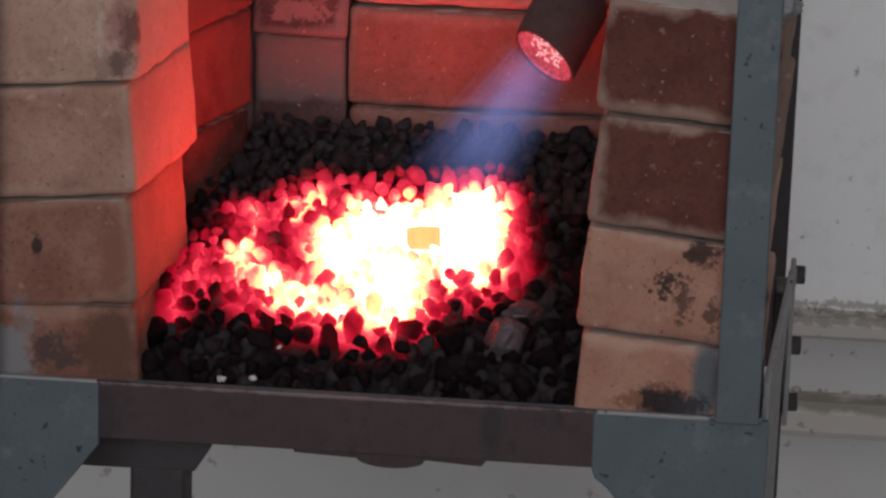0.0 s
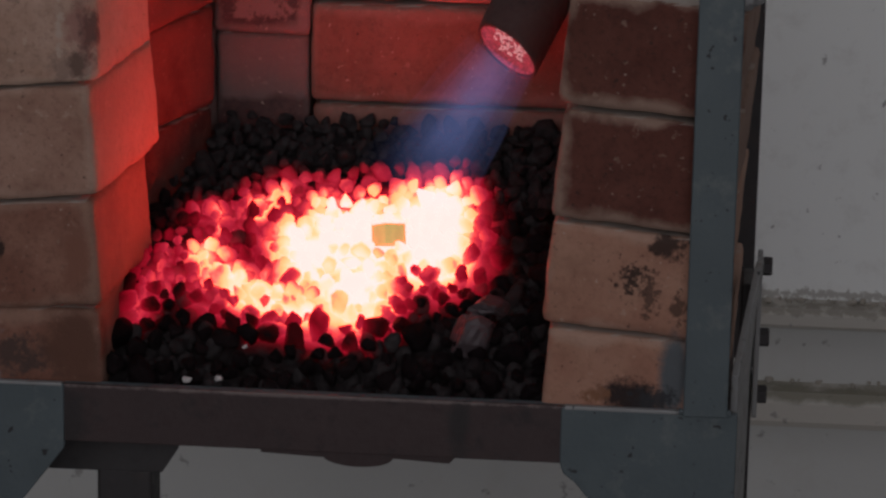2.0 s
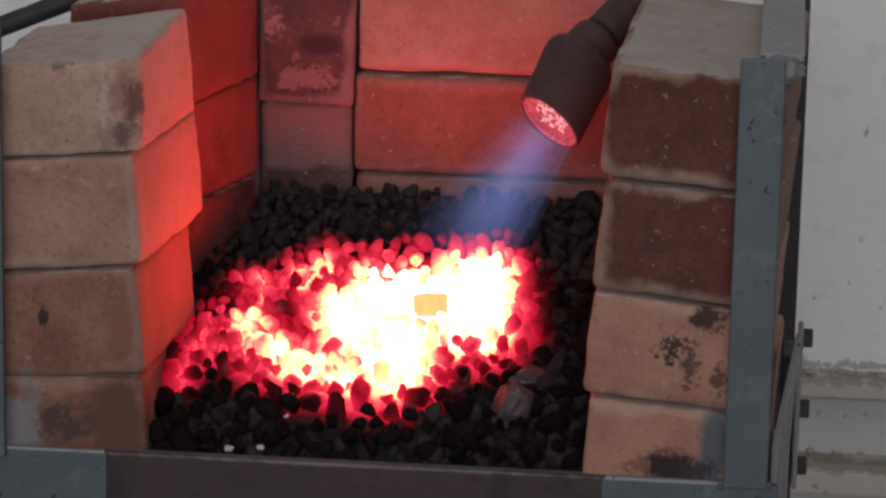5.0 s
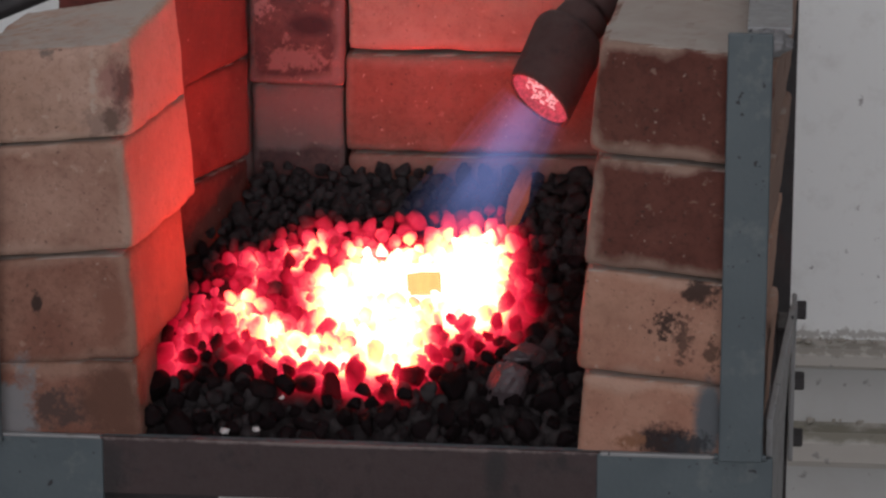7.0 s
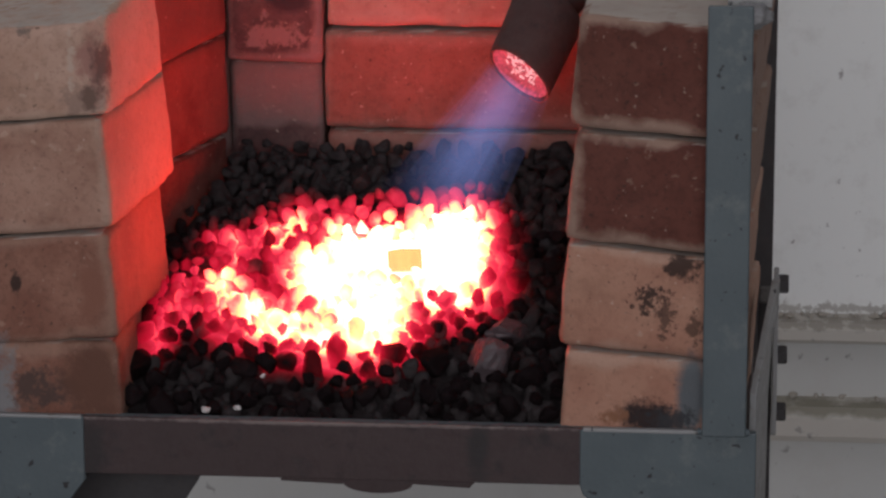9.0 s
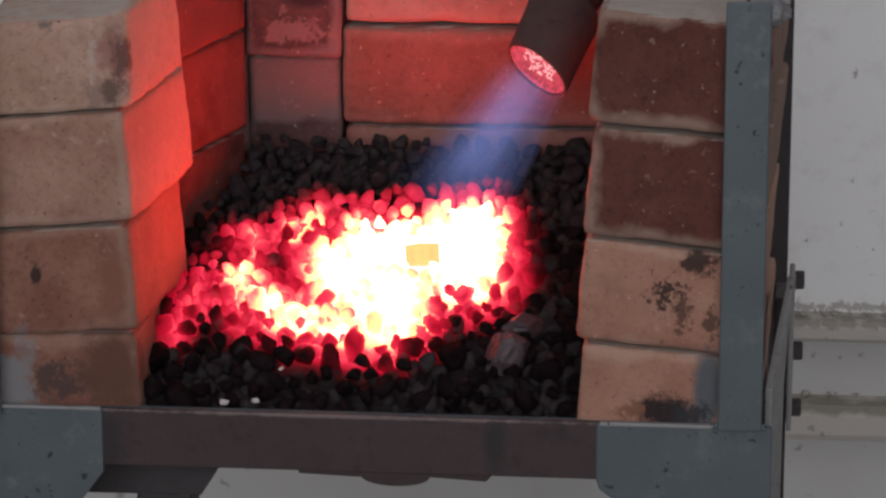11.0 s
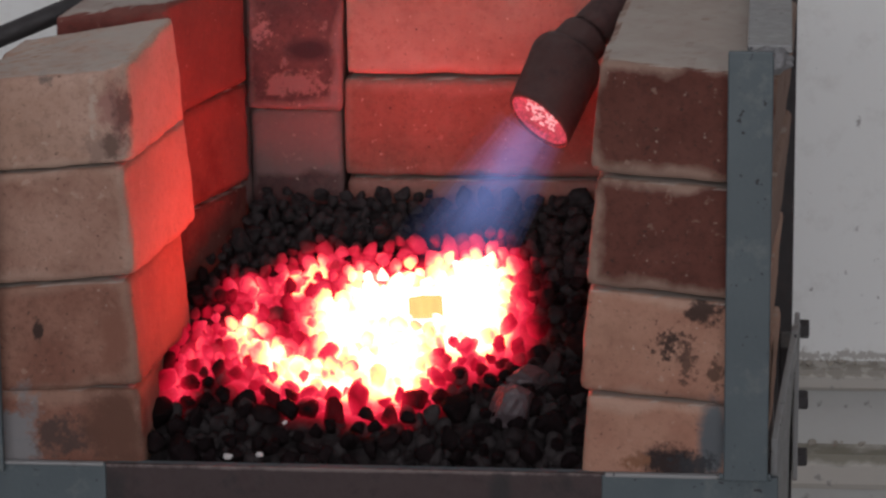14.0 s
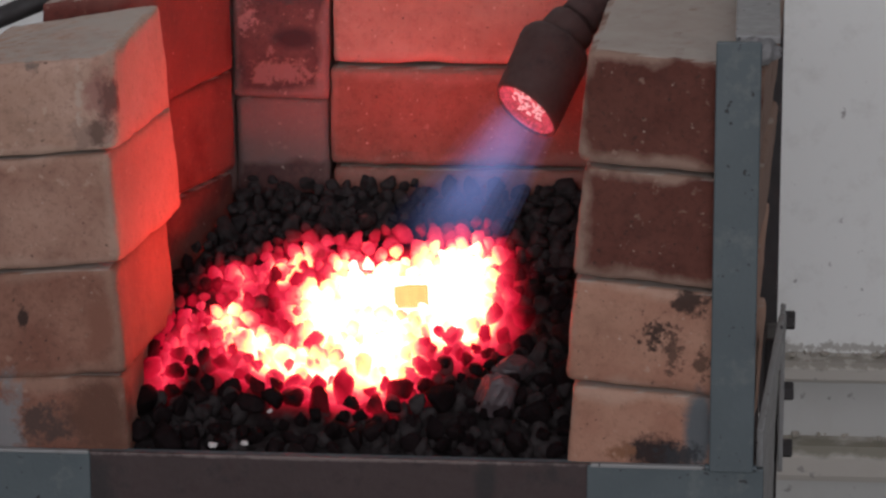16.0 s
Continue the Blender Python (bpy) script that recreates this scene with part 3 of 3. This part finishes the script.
# ---- brick walls of the hearth ----
def brick_walls():
    w, h = 0.104, 0.0638
    left = thing("brick_wall", "loose stacked tan bricks walling a forge, glowing red inside", "brick wall", "hearth walls", at=(-0.19, 0.06, -0.0285))
    right = thing("brick_wall", "loose stacked bricks, sooty brown above orange ones", "brick wall", "hearth walls", at=(0.17, 0.1, -0.0285))
    back = thing("brick_wall", "red bricks stacked at the rear of the hearth", "brick wall", "hearth walls", at=(0.03, 0.3, -0.0285))

    def laid(parent, size, x, y, z, rx, ry, rz, seed, material, label="", corners=None, sink=0.0, **kw):
        ob = brick(parent, size, pose(x, y, z, rx, ry, rz), seed, material, label, **kw)
        ob.matrix_basis = Matrix.Translation(-parent.location) @ ob.matrix_basis
        if corners:
            # a broken brick: its plan is drawn to four corners, seen from its inner front corner
            for v in ob.data.vertices:
                a, b = v.co.x / size[0] + 0.5, v.co.y / size[1] + 0.5
                (p, q), (r, s), (t, u), (i, j) = corners
                v.co.z -= sink * (1 - b) * (v.co.z / size[2] + 0.5)
                v.co.x = size[0] / 2 + (p * (1 - a) + r * a) * (1 - b) + (i * (1 - a) + t * a) * b
                v.co.y = -size[1] / 2 + (q * (1 - a) + s * a) * (1 - b) + (j * (1 - a) + u * a) * b
        return ob

    # left stack: half bricks whose heads face the room; z of the seam at the inner edge, inner edge, roll, turn
    plans = (((-0.104, 0), (0, 0), (0.003, 0.116), (-0.104, 0.116)), ((-0.104, 0), (0, 0), (0.0100, 0.116), (-0.104, 0.116)),
             ((-0.104, 0), (0, 0), (0.0170, 0.116), (-0.104, 0.116)), ((-0.086, 0), (0, 0), (0.0070, 0.104), (-0.070, 0.058)))
    for k, (z0, z1, edge, roll, turn, seed) in enumerate(((-0.0255, 0.0425, -0.1360, -1.5, 1, 11), (0.0430, 0.1055, -0.1372, -4.4, 0, 12),
                                                          (0.1062, 0.1705, -0.1390, -5.0, 0, 13), (0.1712, 0.2345, -0.1350, -5.2, -4, 14))):
        hh = z1 - z0
        top = k == 3
        ob = laid(left, (w, 0.116, hh - 0.0020), edge - w / 2 * math.cos(radians(roll)), 0.0605, (z0 + z1) / 2 - w / 2 * math.sin(radians(-roll)), 0, roll, turn, seed, (BRICK_CLAY, BRICK_CLAY, BRICK_MID, BRICK_TAN)[k],
                  "tan brick with a chipped corner" if top else "", corners=plans[k], sink=0.010 if top else 0.0)
        if top:
            # the knocked-off arris: a ragged slanting break
            n = Vector((0.80, -0.60, 0.0))
            for v in ob.data.vertices:
                p = v.co - Vector((w / 2, -0.058, 0))
                wide = 0.0065 + 0.0085 * (p.z / hh) + 0.0024 * noise.noise(Vector((0, 0, p.z * 60 + 2.0))) + 0.0010 * noise.noise(p * 170)
                over = p.dot(n) + wide
                if over > 0:
                    v.co -= n * over * 0.94
    # second stack behind it, turned towards the fire
    for z0, z1, cx, cy, seed in ((-0.0282, 0.0385, -0.172, 0.196, 21), (0.0390, 0.1035, -0.1705, 0.193, 22), (0.1042, 0.1680, -0.1695, 0.189, 23)):
        laid(left, (w - 0.006, 0.120, z1 - z0 - 0.0022), cx, cy, (z0 + z1) / 2, -1.0, -1.5, -17, seed, BRICK_DEEP)
    laid(left, (0.098, 0.120, 0.0670), -0.1695, 0.186, 0.2022, -1.0, -1.5, -17, 24, BRICK_DEEP, "", ((-0.038, -0.050), (0.008, 0.0), (0, 0.120), (-0.070, 0.115)))
    # right stack
    rows = ((-0.0262, 0.0440, 0.1112, 3.6, BRICK_ORANGE, 31), (0.0446, 0.1042, 0.1118, 4.8, BRICK_ORANGE, 32),
            (0.1048, 0.1680, 0.1155, 4.9, BRICK_BROWN, 33), (0.1686, 0.2325, 0.1178, 4.6, BRICK_BROWN, 34))
    for z0, z1, edge, roll, material, seed in rows:
        laid(right, (0.0965, 0.215, z1 - z0 - 0.0020), edge + 0.04825 + 0.003, 0.1085, (z0 + z1) / 2 - w / 2 * math.sin(radians(roll)) * 0.85, 0, roll, -2.0, seed, material, corners=((-0.0965, 0), (0, 0), (0.003, 0.215), (-0.0965, 0.215)), label="sooty brown brick with pale worn edges" if material is BRICK_BROWN else "")
    # back: stretchers and two bricks set on edge in the corner
    for z0, z1, x0, seed, material in ((-0.0282, 0.0395, -0.046, 41, BRICK_RED), (0.0400, 0.1036, -0.0475, 42, BRICK_RED), (0.1050, 0.1668, -0.0490, 43, BRICK_RED), (0.1688, 0.2345, -0.0470, 44, BRICK_SALMON)):
        laid(back, (0.2165, 0.103, z1 - z0 - 0.0006), x0 + 0.10825, 0.2995, (z0 + z1) / 2, 0, 0, 0.4, seed, material)
    laid(back, (0.0570, 0.103, 0.1735), -0.0790, 0.3035, 0.0590, 0, -0.6, 1, 45, BRICK_DARK, "dark burnt brick standing on end")
    laid(back, (0.0595, 0.103, 0.1000), -0.0785, 0.2945, 0.1970, 0, 1.0, 1, 46, BRICK_DARK, "burnt brick with a dark oval pit")
    # extra brick added behind the corner so that its gap stays dark
    laid(back, (0.100, 0.103, 0.2500), -0.1560, 0.3120, 0.0970, 0, 0, 0, 47, BRICK_DARK)


brick_walls()


def ledge_debris():
    """Crumbs of paint and plaster lying on the wall's ledges."""
    rng = random.Random(17)
    bm = bmesh.new()
    for k in range(70):
        upper = k % 3 < 2
        x = rng.uniform(0.20, 0.42)
        z = (-0.1575 if upper else -0.2218) + rng.uniform(-0.0005, 0.0008)
        r = rng.uniform(0.0008, 0.0030)
        bmesh.ops.create_icosphere(bm, subdivisions=1, radius=1, matrix=pose(x, 0.75 - rng.uniform(0.003, 0.013), z, rng.uniform(0, 90), 0, rng.uniform(0, 90)) @ Matrix.Diagonal((r * 1.5, r, r * 0.7, 1)))
    ob = part("debris", bm, CRUMB, None, "small crumbs of plaster and dirt on the wall ledge", False)
    tagged(ob, category="debris", kind="stuff")


ledge_debris()


# ---- coke and fire ----
def lump(seed, angular=0.8, sub=3):
    rng = random.Random(seed)
    bm = bmesh.new()
    bmesh.ops.create_icosphere(bm, subdivisions=sub, radius=1)
    off = Vector((seed * 1.7, seed * 2.9, seed * 0.7))
    cuts = [(Vector((rng.gauss(0, 1), rng.gauss(0, 1), rng.gauss(0, 1))).normalized(), rng.uniform(0.52, 0.86)) for _ in range(11)]
    sq = (rng.uniform(0.85, 1.25), rng.uniform(0.8, 1.1), rng.uniform(0.7, 0.95))
    for v in bm.verts:
        p = v.co * (1 + 0.22 * noise.noise(v.co * 1.2 + off))
        for n, d in cuts:
            over = p.dot(n) - d
            if over > 0:
                p -= n * over * angular
        p *= 1 + 0.10 * noise.noise(v.co * 3.5 + off) + 0.05 * noise.noise(v.co * 8 - off)
        v.co = Vector((p.x * sq[0], p.y * sq[1], p.z * sq[2]))
    return bm


def bed_height(x, y):
    a, b, k = FRONT * (y - FOOT), KNEE + REAR * (y - 0.13), 0.012
    return -k * math.log(math.exp(-a / k) + math.exp(-b / k)) + 0.003 * noise.noise(Vector((x * 22, y * 22, 3.1)))


def left_edge(y):
    return -0.140 if y < 0.11 else -0.140 + (y - 0.11) * 0.30


def coal_bed():
    bed = thing("coal_bed", "black coke lumps heaped in the hearth, white-hot at the heart", "coal", at=(0, 0.1, -0.0285))
    rng = random.Random(5)
    shapes = []
    for k in range(12):
        me = bpy.data.meshes.new("coal")
        bm = lump(k, 0.97)
        bm.to_mesh(me)
        bm.free()
        for p in me.polygons:
            p.use_smooth = True
        me.materials.append(COKE)
        shapes.append(me)
    spots = []
    for tries in range(9000):
        y = rng.uniform(0.012, 0.246)
        x = rng.uniform(-0.14, 0.14)
        r = rng.choice((0.0037, 0.0045, 0.0053, 0.0063, 0.0080))
        if y < 0.06 or x > 0.075:
            r *= 1.28
        if not left_edge(y) + r * 0.6 < x < 0.108 + 0.056 * y - r * 0.5:
            continue
        if (x - 0.0690) ** 2 + (y - 0.0520) ** 2 < 0.011 ** 2 or (x - 0.0760) ** 2 + (y - 0.0710) ** 2 < 0.010 ** 2:
            continue
        if (x - 0.0120) ** 2 + (y - 0.1240) ** 2 < 0.0085 ** 2:
            continue
        if all((x - a) ** 2 + (y - b) ** 2 > (0.80 * (r + c)) ** 2 for a, b, c in spots):
            spots.append((x, y, r))
    spots.sort(key=lambda s: s[1])
    rest_v, rest_f = [], []

    def turn():
        return Euler((rng.uniform(0, 6.28), rng.uniform(0, 6.28), rng.uniform(0, 6.28))).to_matrix()

    def into_rest(me, m):
        n = len(rest_v)
        rest_v.extend((m @ v.co)[:] for v in me.vertices)
        rest_f.extend(tuple(n + i for i in p.vertices) for p in me.polygons)

    for k, (x, y, r) in enumerate(spots):
        z = max(bed_height(x, y), -0.012) + rng.uniform(-0.0025, 0.0030)
        m = Matrix.Translation((x, y, z)) @ turn().to_4x4() @ Matrix.Diagonal((r * rng.uniform(0.95, 1.18), r * rng.uniform(0.92, 1.12), r * rng.uniform(0.9, 1.1), 1))
        if k < 300:
            ob = new("coal", shapes[k % 12])
            ob.parent = bed
            ob.matrix_basis = Matrix.Translation(-bed.location) @ m
        else:
            into_rest(shapes[k % 12], m)
    # lumps below the top layer
    small = []
    for k in range(4):
        me = bpy.data.meshes.new("coal_under")
        bm = lump(40 + k, 0.75, 2)
        bm.to_mesh(me)
        bm.free()
        small.append(me)
    for k in range(620):
        y = rng.uniform(0.012, 0.246)
        x = rng.uniform(left_edge(y) + 0.003, 0.106 + 0.056 * y)
        if (x - 0.0120) ** 2 + (y - 0.1240) ** 2 < 0.0085 ** 2:
            continue
        m = Matrix.Translation((x, y, bed_height(x, y) - rng.uniform(0.004, 0.009))) @ turn().to_4x4() @ Matrix.Diagonal((rng.uniform(0.005, 0.008),) * 3 + (1,))
        into_rest(small[k % 4], m)
    for me in small:
        bpy.data.meshes.remove(me)
    # the heap under them
    nx, ny, n0 = 40, 40, len(rest_v)
    for j in range(ny + 1):
        y = 0.008 + 0.240 * j / ny
        for i in range(nx + 1):
            x = left_edge(y) + (0.110 + 0.056 * y - left_edge(y)) * i / nx
            rest_v.append((x, y, max(-0.028, bed_height(x, y) - 0.0085)))
    for j in range(ny):
        for i in range(nx):
            a = n0 + j * (nx + 1) + i
            rest_f.append((a, a + 1, a + nx + 2, a + nx + 1))
    me = bpy.data.meshes.new("coal_rest")
    me.from_pydata(rest_v, [], rest_f)
    for p in me.polygons:
        p.use_smooth = True
    me.materials.append(COKE)
    ob = new("coal_rest", me)
    ob.parent = bed
    ob.location = -bed.location
    tagged(ob, "heaped coke lumps, glowing at the heart", kind="stuff")


coal_bed()


def rock(name, x, y, z, sx, sy, sz, seed, material, label, turn=0):
    bm = lump(seed, 1.0, 4)
    bm.transform(Matrix.Diagonal((sx, sy, sz, 1)))
    ob = part(name, bm, material, None, label, smooth=False)
    ob.matrix_basis = pose(x, y, z, 0, 0, turn)
    return tagged(ob, category="stone")


rock("rock", 0.0690, 0.0480, 0.0235, 0.0185, 0.014, 0.0195, 71, STONE, "large purple-grey angular rock lying on the coke", 20)
rock("rock", 0.0760, 0.0680, 0.0335, 0.0140, 0.011, 0.0095, 72, STONE, "smaller purple-grey rock lying on the coke", 50)
for x, y, z, s, seed in ((-0.0707, 0.0095, 0.0030, 0.0032, 81), (-0.0880, 0.0090, 0.0016, 0.0036, 82), (-0.0588, 0.0313, 0.0153, 0.0022, 83)):
    rock("clinker_chip", x, y, z, s, s * 0.7, s * 0.7, seed, CHALK, "small white clinker chip on dark coke", seed * 40)


def hot_block():
    """The workpiece lying in the fire."""
    bm = box(-0.0072, 0.0072, -0.0072, 0.0072, -0.0062, 0.0062, 0.0005)
    ob = part("metal_block", bm, BLOCK, None, "small glowing metal block lying in the white-hot coke", False)
    ob.matrix_basis = pose(0.0125, 0.1250, 0.0572, -20, -5, 0) @ pose(0, 0, 0, 0, 0, 42)
    tagged(ob, category="metal block")


hot_block()


# ---- gas torch ----
MOUTH, SHOULDER, TUBE, TAIL = Vector((0.0773, 0.150, 0.1633)), Vector((0.0942, 0.1816, 0.1985)), Vector((0.1370, 0.225, 0.2385)), Vector((0.2300, 0.3120, 0.3150))


def gas_torch():
    t = thing("gas_torch", "heat-browned steel gas torch reaching over the bricks into the hearth", "gas torch", at=TAIL)
    back = Matrix.Translation(-t.location)
    m = back @ Matrix.Translation(MOUTH) @ (SHOULDER - MOUTH).to_track_quat("Z", "Y").to_matrix().to_4x4()
    length = (SHOULDER - MOUTH).length
    across = m.to_3x3().inverted() @ Vector((0.94, 0.0, -0.34))

    def cut(bm):
        """The burner's mouth is cut aslant."""
        for v in bm.verts:
            v.co.z -= 0.27 * (v.co.x * across.x + v.co.y * across.y) * max(0.5, 1 - max(0.0, v.co.z) / (0.8 * length))
        bm.transform(m)
        return bm

    part("burner_cup", cut(lathe([(0.0188, 0.0012), (0.0196, -0.0004), (0.0208, 0.0002), (0.0211, 0.004), (0.0216, 0.030), (0.0222, length - 0.010), (0.0216, length - 0.005), (0.0196, length - 0.0015),
                              (0.0120, length), (0.0010, length + 0.001)], Matrix(), 56)), TORCH, t, "brown scaled burner cup")
    part("cup_lining", cut(lathe([(0.0188, 0.0012), (0.0182, 0.003), (0.0178, 0.006), (0.0001, 0.0062)], Matrix(), 56)), GAUZE, t, "red-hot inside of the burner")
    # woven gauze: short glowing wires
    rng = random.Random(9)
    bm = bmesh.new()
    for _ in range(60):
        a, r = rng.uniform(0, 6.28), 0.0125 * math.sqrt(rng.random())
        bmesh.ops.create_cone(bm, segments=5, radius1=0.00055, radius2=0.00055, depth=rng.uniform(0.0018, 0.0042), cap_ends=True,
                              matrix=Matrix.Translation((r * math.cos(a), r * math.sin(a), rng.uniform(0.0030, 0.0062))) @ Euler((rng.uniform(0.9, 2.2), 0, rng.uniform(0, 6.28))).to_matrix().to_4x4())
    cut(bm)
    part("gauze", bm, SPOT, t, "bright hot wire gauze")
    ax = (TUBE - SHOULDER).normalized()
    start = SHOULDER - ax * 0.004
    m = back @ Matrix.Translation(start) @ (TUBE - SHOULDER).to_track_quat("Z", "Y").to_matrix().to_4x4()
    part("collar", lathe([(0.0001, -0.004), (0.0142, -0.004), (0.0152, 0.000), (0.0152, 0.016), (0.0144, 0.0185), (0.0124, 0.0195), (0.0124, 0.022)], m, 40), TORCH, t, "brown collar")
    far = (TAIL - start).length
    part("tube", lathe([(0.0124, 0.012), (0.0124, far), (0.0001, far)], m, 40), TORCH, t, "dark gas tube")
    # set screw
    m2 = back @ Matrix.Translation(SHOULDER + Vector((0.019, -0.006, -0.008))) @ Euler((1.2, 0.5, 0)).to_matrix().to_4x4()
    part("screw", lathe([(0.0001, -0.003), (0.0022, -0.003), (0.0022, 0.002), (0.0001, 0.0022)], m2, 12), TORCH, t)


gas_torch()


AIM = Vector((0.0375, 0.1420, 0.1010))


def torch_flame():
    """Nested clear sheets of burning gas that leave the burner's mouth."""
    f = thing("torch_flame", "pale blue roaring gas flame blown onto the coke", "flame", at=MOUTH)
    shells = []
    face = (MOUTH - AIM).to_track_quat("Z", "Y").inverted() @ Vector((0.1, -1.0, 0.2))
    middle = math.atan2(face.y, face.x)
    for k in range(6):
        s = (0.42, 0.58, 0.74, 0.89, 1.02, 1.16)[k]
        prof = [(0.0170 * s, -0.003)] + [((0.0185 + 0.0140 * q ** 1.1) * s * (1 + 0.03 * math.sin(9 * q + k)), -0.102 * q) for q in np.linspace(0.03, 1, 16)]
        bm = lathe(prof, Matrix(), 48)
        gone = [f for f in bm.faces if math.cos(math.atan2(f.calc_center_median().y, f.calc_center_median().x) - middle) < -0.1]
        bmesh.ops.delete(bm, geom=gone, context="FACES")
        for v in bm.verts:
            w = 1 + 0.12 * noise.noise(Vector((v.co.x * 60, v.co.y * 60, v.co.z * 25 + k * 3)))
            v.co.x, v.co.y = v.co.x * w, v.co.y * w
        gas = flame_material("blue_flame", (0.33, 0.42, 1.0), (0.056, 0.056, 0.056, 0.055, 0.050, 0.036)[k], 0.118, (-math.sin(middle), math.cos(middle)), s)
        shells.append(part("flame_shell", bm, gas, f))
    # a short orange tongue at the flame's foot
    bm = lathe([(0.0006, -0.045), (0.004, -0.036), (0.0062, -0.022), (0.0045, -0.008), (0.0005, 0.0)], Matrix(), 20)
    tongue = part("flame_tongue", bm, WISP, f, "short orange flame tongue")
    return f, shells, tongue


FLAME, SHELLS, TONGUE = torch_flame()


def black_pipe():
    a, b = Vector((-0.350, 0.40, 0.135)), Vector((-0.150, 0.40, 0.2190))
    bm = lathe([(0.0001, 0), (0.0063, 0.0005), (0.0068, 0.002), (0.0068, (b - a).length), (0.0001, (b - a).length)], (b - a).to_track_quat("Z", "Y").to_matrix().to_4x4(), 24)
    ob = part("pipe", bm, BLACK, None, "black steel pipe slanting behind the brick wall")
    ob.location = a
    tagged(ob, category="pipe")


black_pipe()


def spark():
    bm = bmesh.new()
    bmesh.ops.create_uvsphere(bm, u_segments=8, v_segments=6, radius=1, matrix=Matrix.Diagonal((0.0006, 0.0006, 0.0075, 1)))
    ob = part("spark", bm, SPARK, None, "thin orange spark leaping from the coke")
    return tagged(ob, category="spark")


SPARK_THING = spark()


def motions():
    aim = (MOUTH - AIM).to_track_quat("Z", "Y").to_matrix().to_4x4()
    rng = random.Random(3)
    steps = [k * 0.2 for k in range(81)]
    walk(FLAME, [(t, Matrix.Translation(MOUTH) @ aim @ pose(0, 0, 0, rng.gauss(0, 0.7), rng.gauss(0, 0.7), 0)) for t in steps])
    for k, s in enumerate(SHELLS):
        # each sheet sways about the jet and shakes a little
        rows = []
        for t in steps:
            a = rng.uniform(-14, 14)
            rows.append((t, pose(rng.gauss(0, 0.0006), rng.gauss(0, 0.0006), rng.uniform(-0.004, 0.001), 0, 0, a)))
        walk(s, rows)
    hid = pose(0, -0.004, -0.160, 160, 0, 0)
    spot = (Matrix.Translation(MOUTH) @ aim).inverted() @ Vector((0.0580, 0.165, 0.078))
    walk(TONGUE, [(0.0, hid), (6.7, hid), (7.0, pose(*spot, 165, 8, 0)), (7.3, hid), (16.0, hid)])
    low = (0.047, 0.190, 0.040)
    walk(SPARK_THING, [(0.0, pose(*low)), (1.3, pose(*low)), (1.5, pose(0.047, 0.190, 0.100, 4, 3, 0)), (1.8, pose(*low)), (16.0, pose(*low))])


motions()
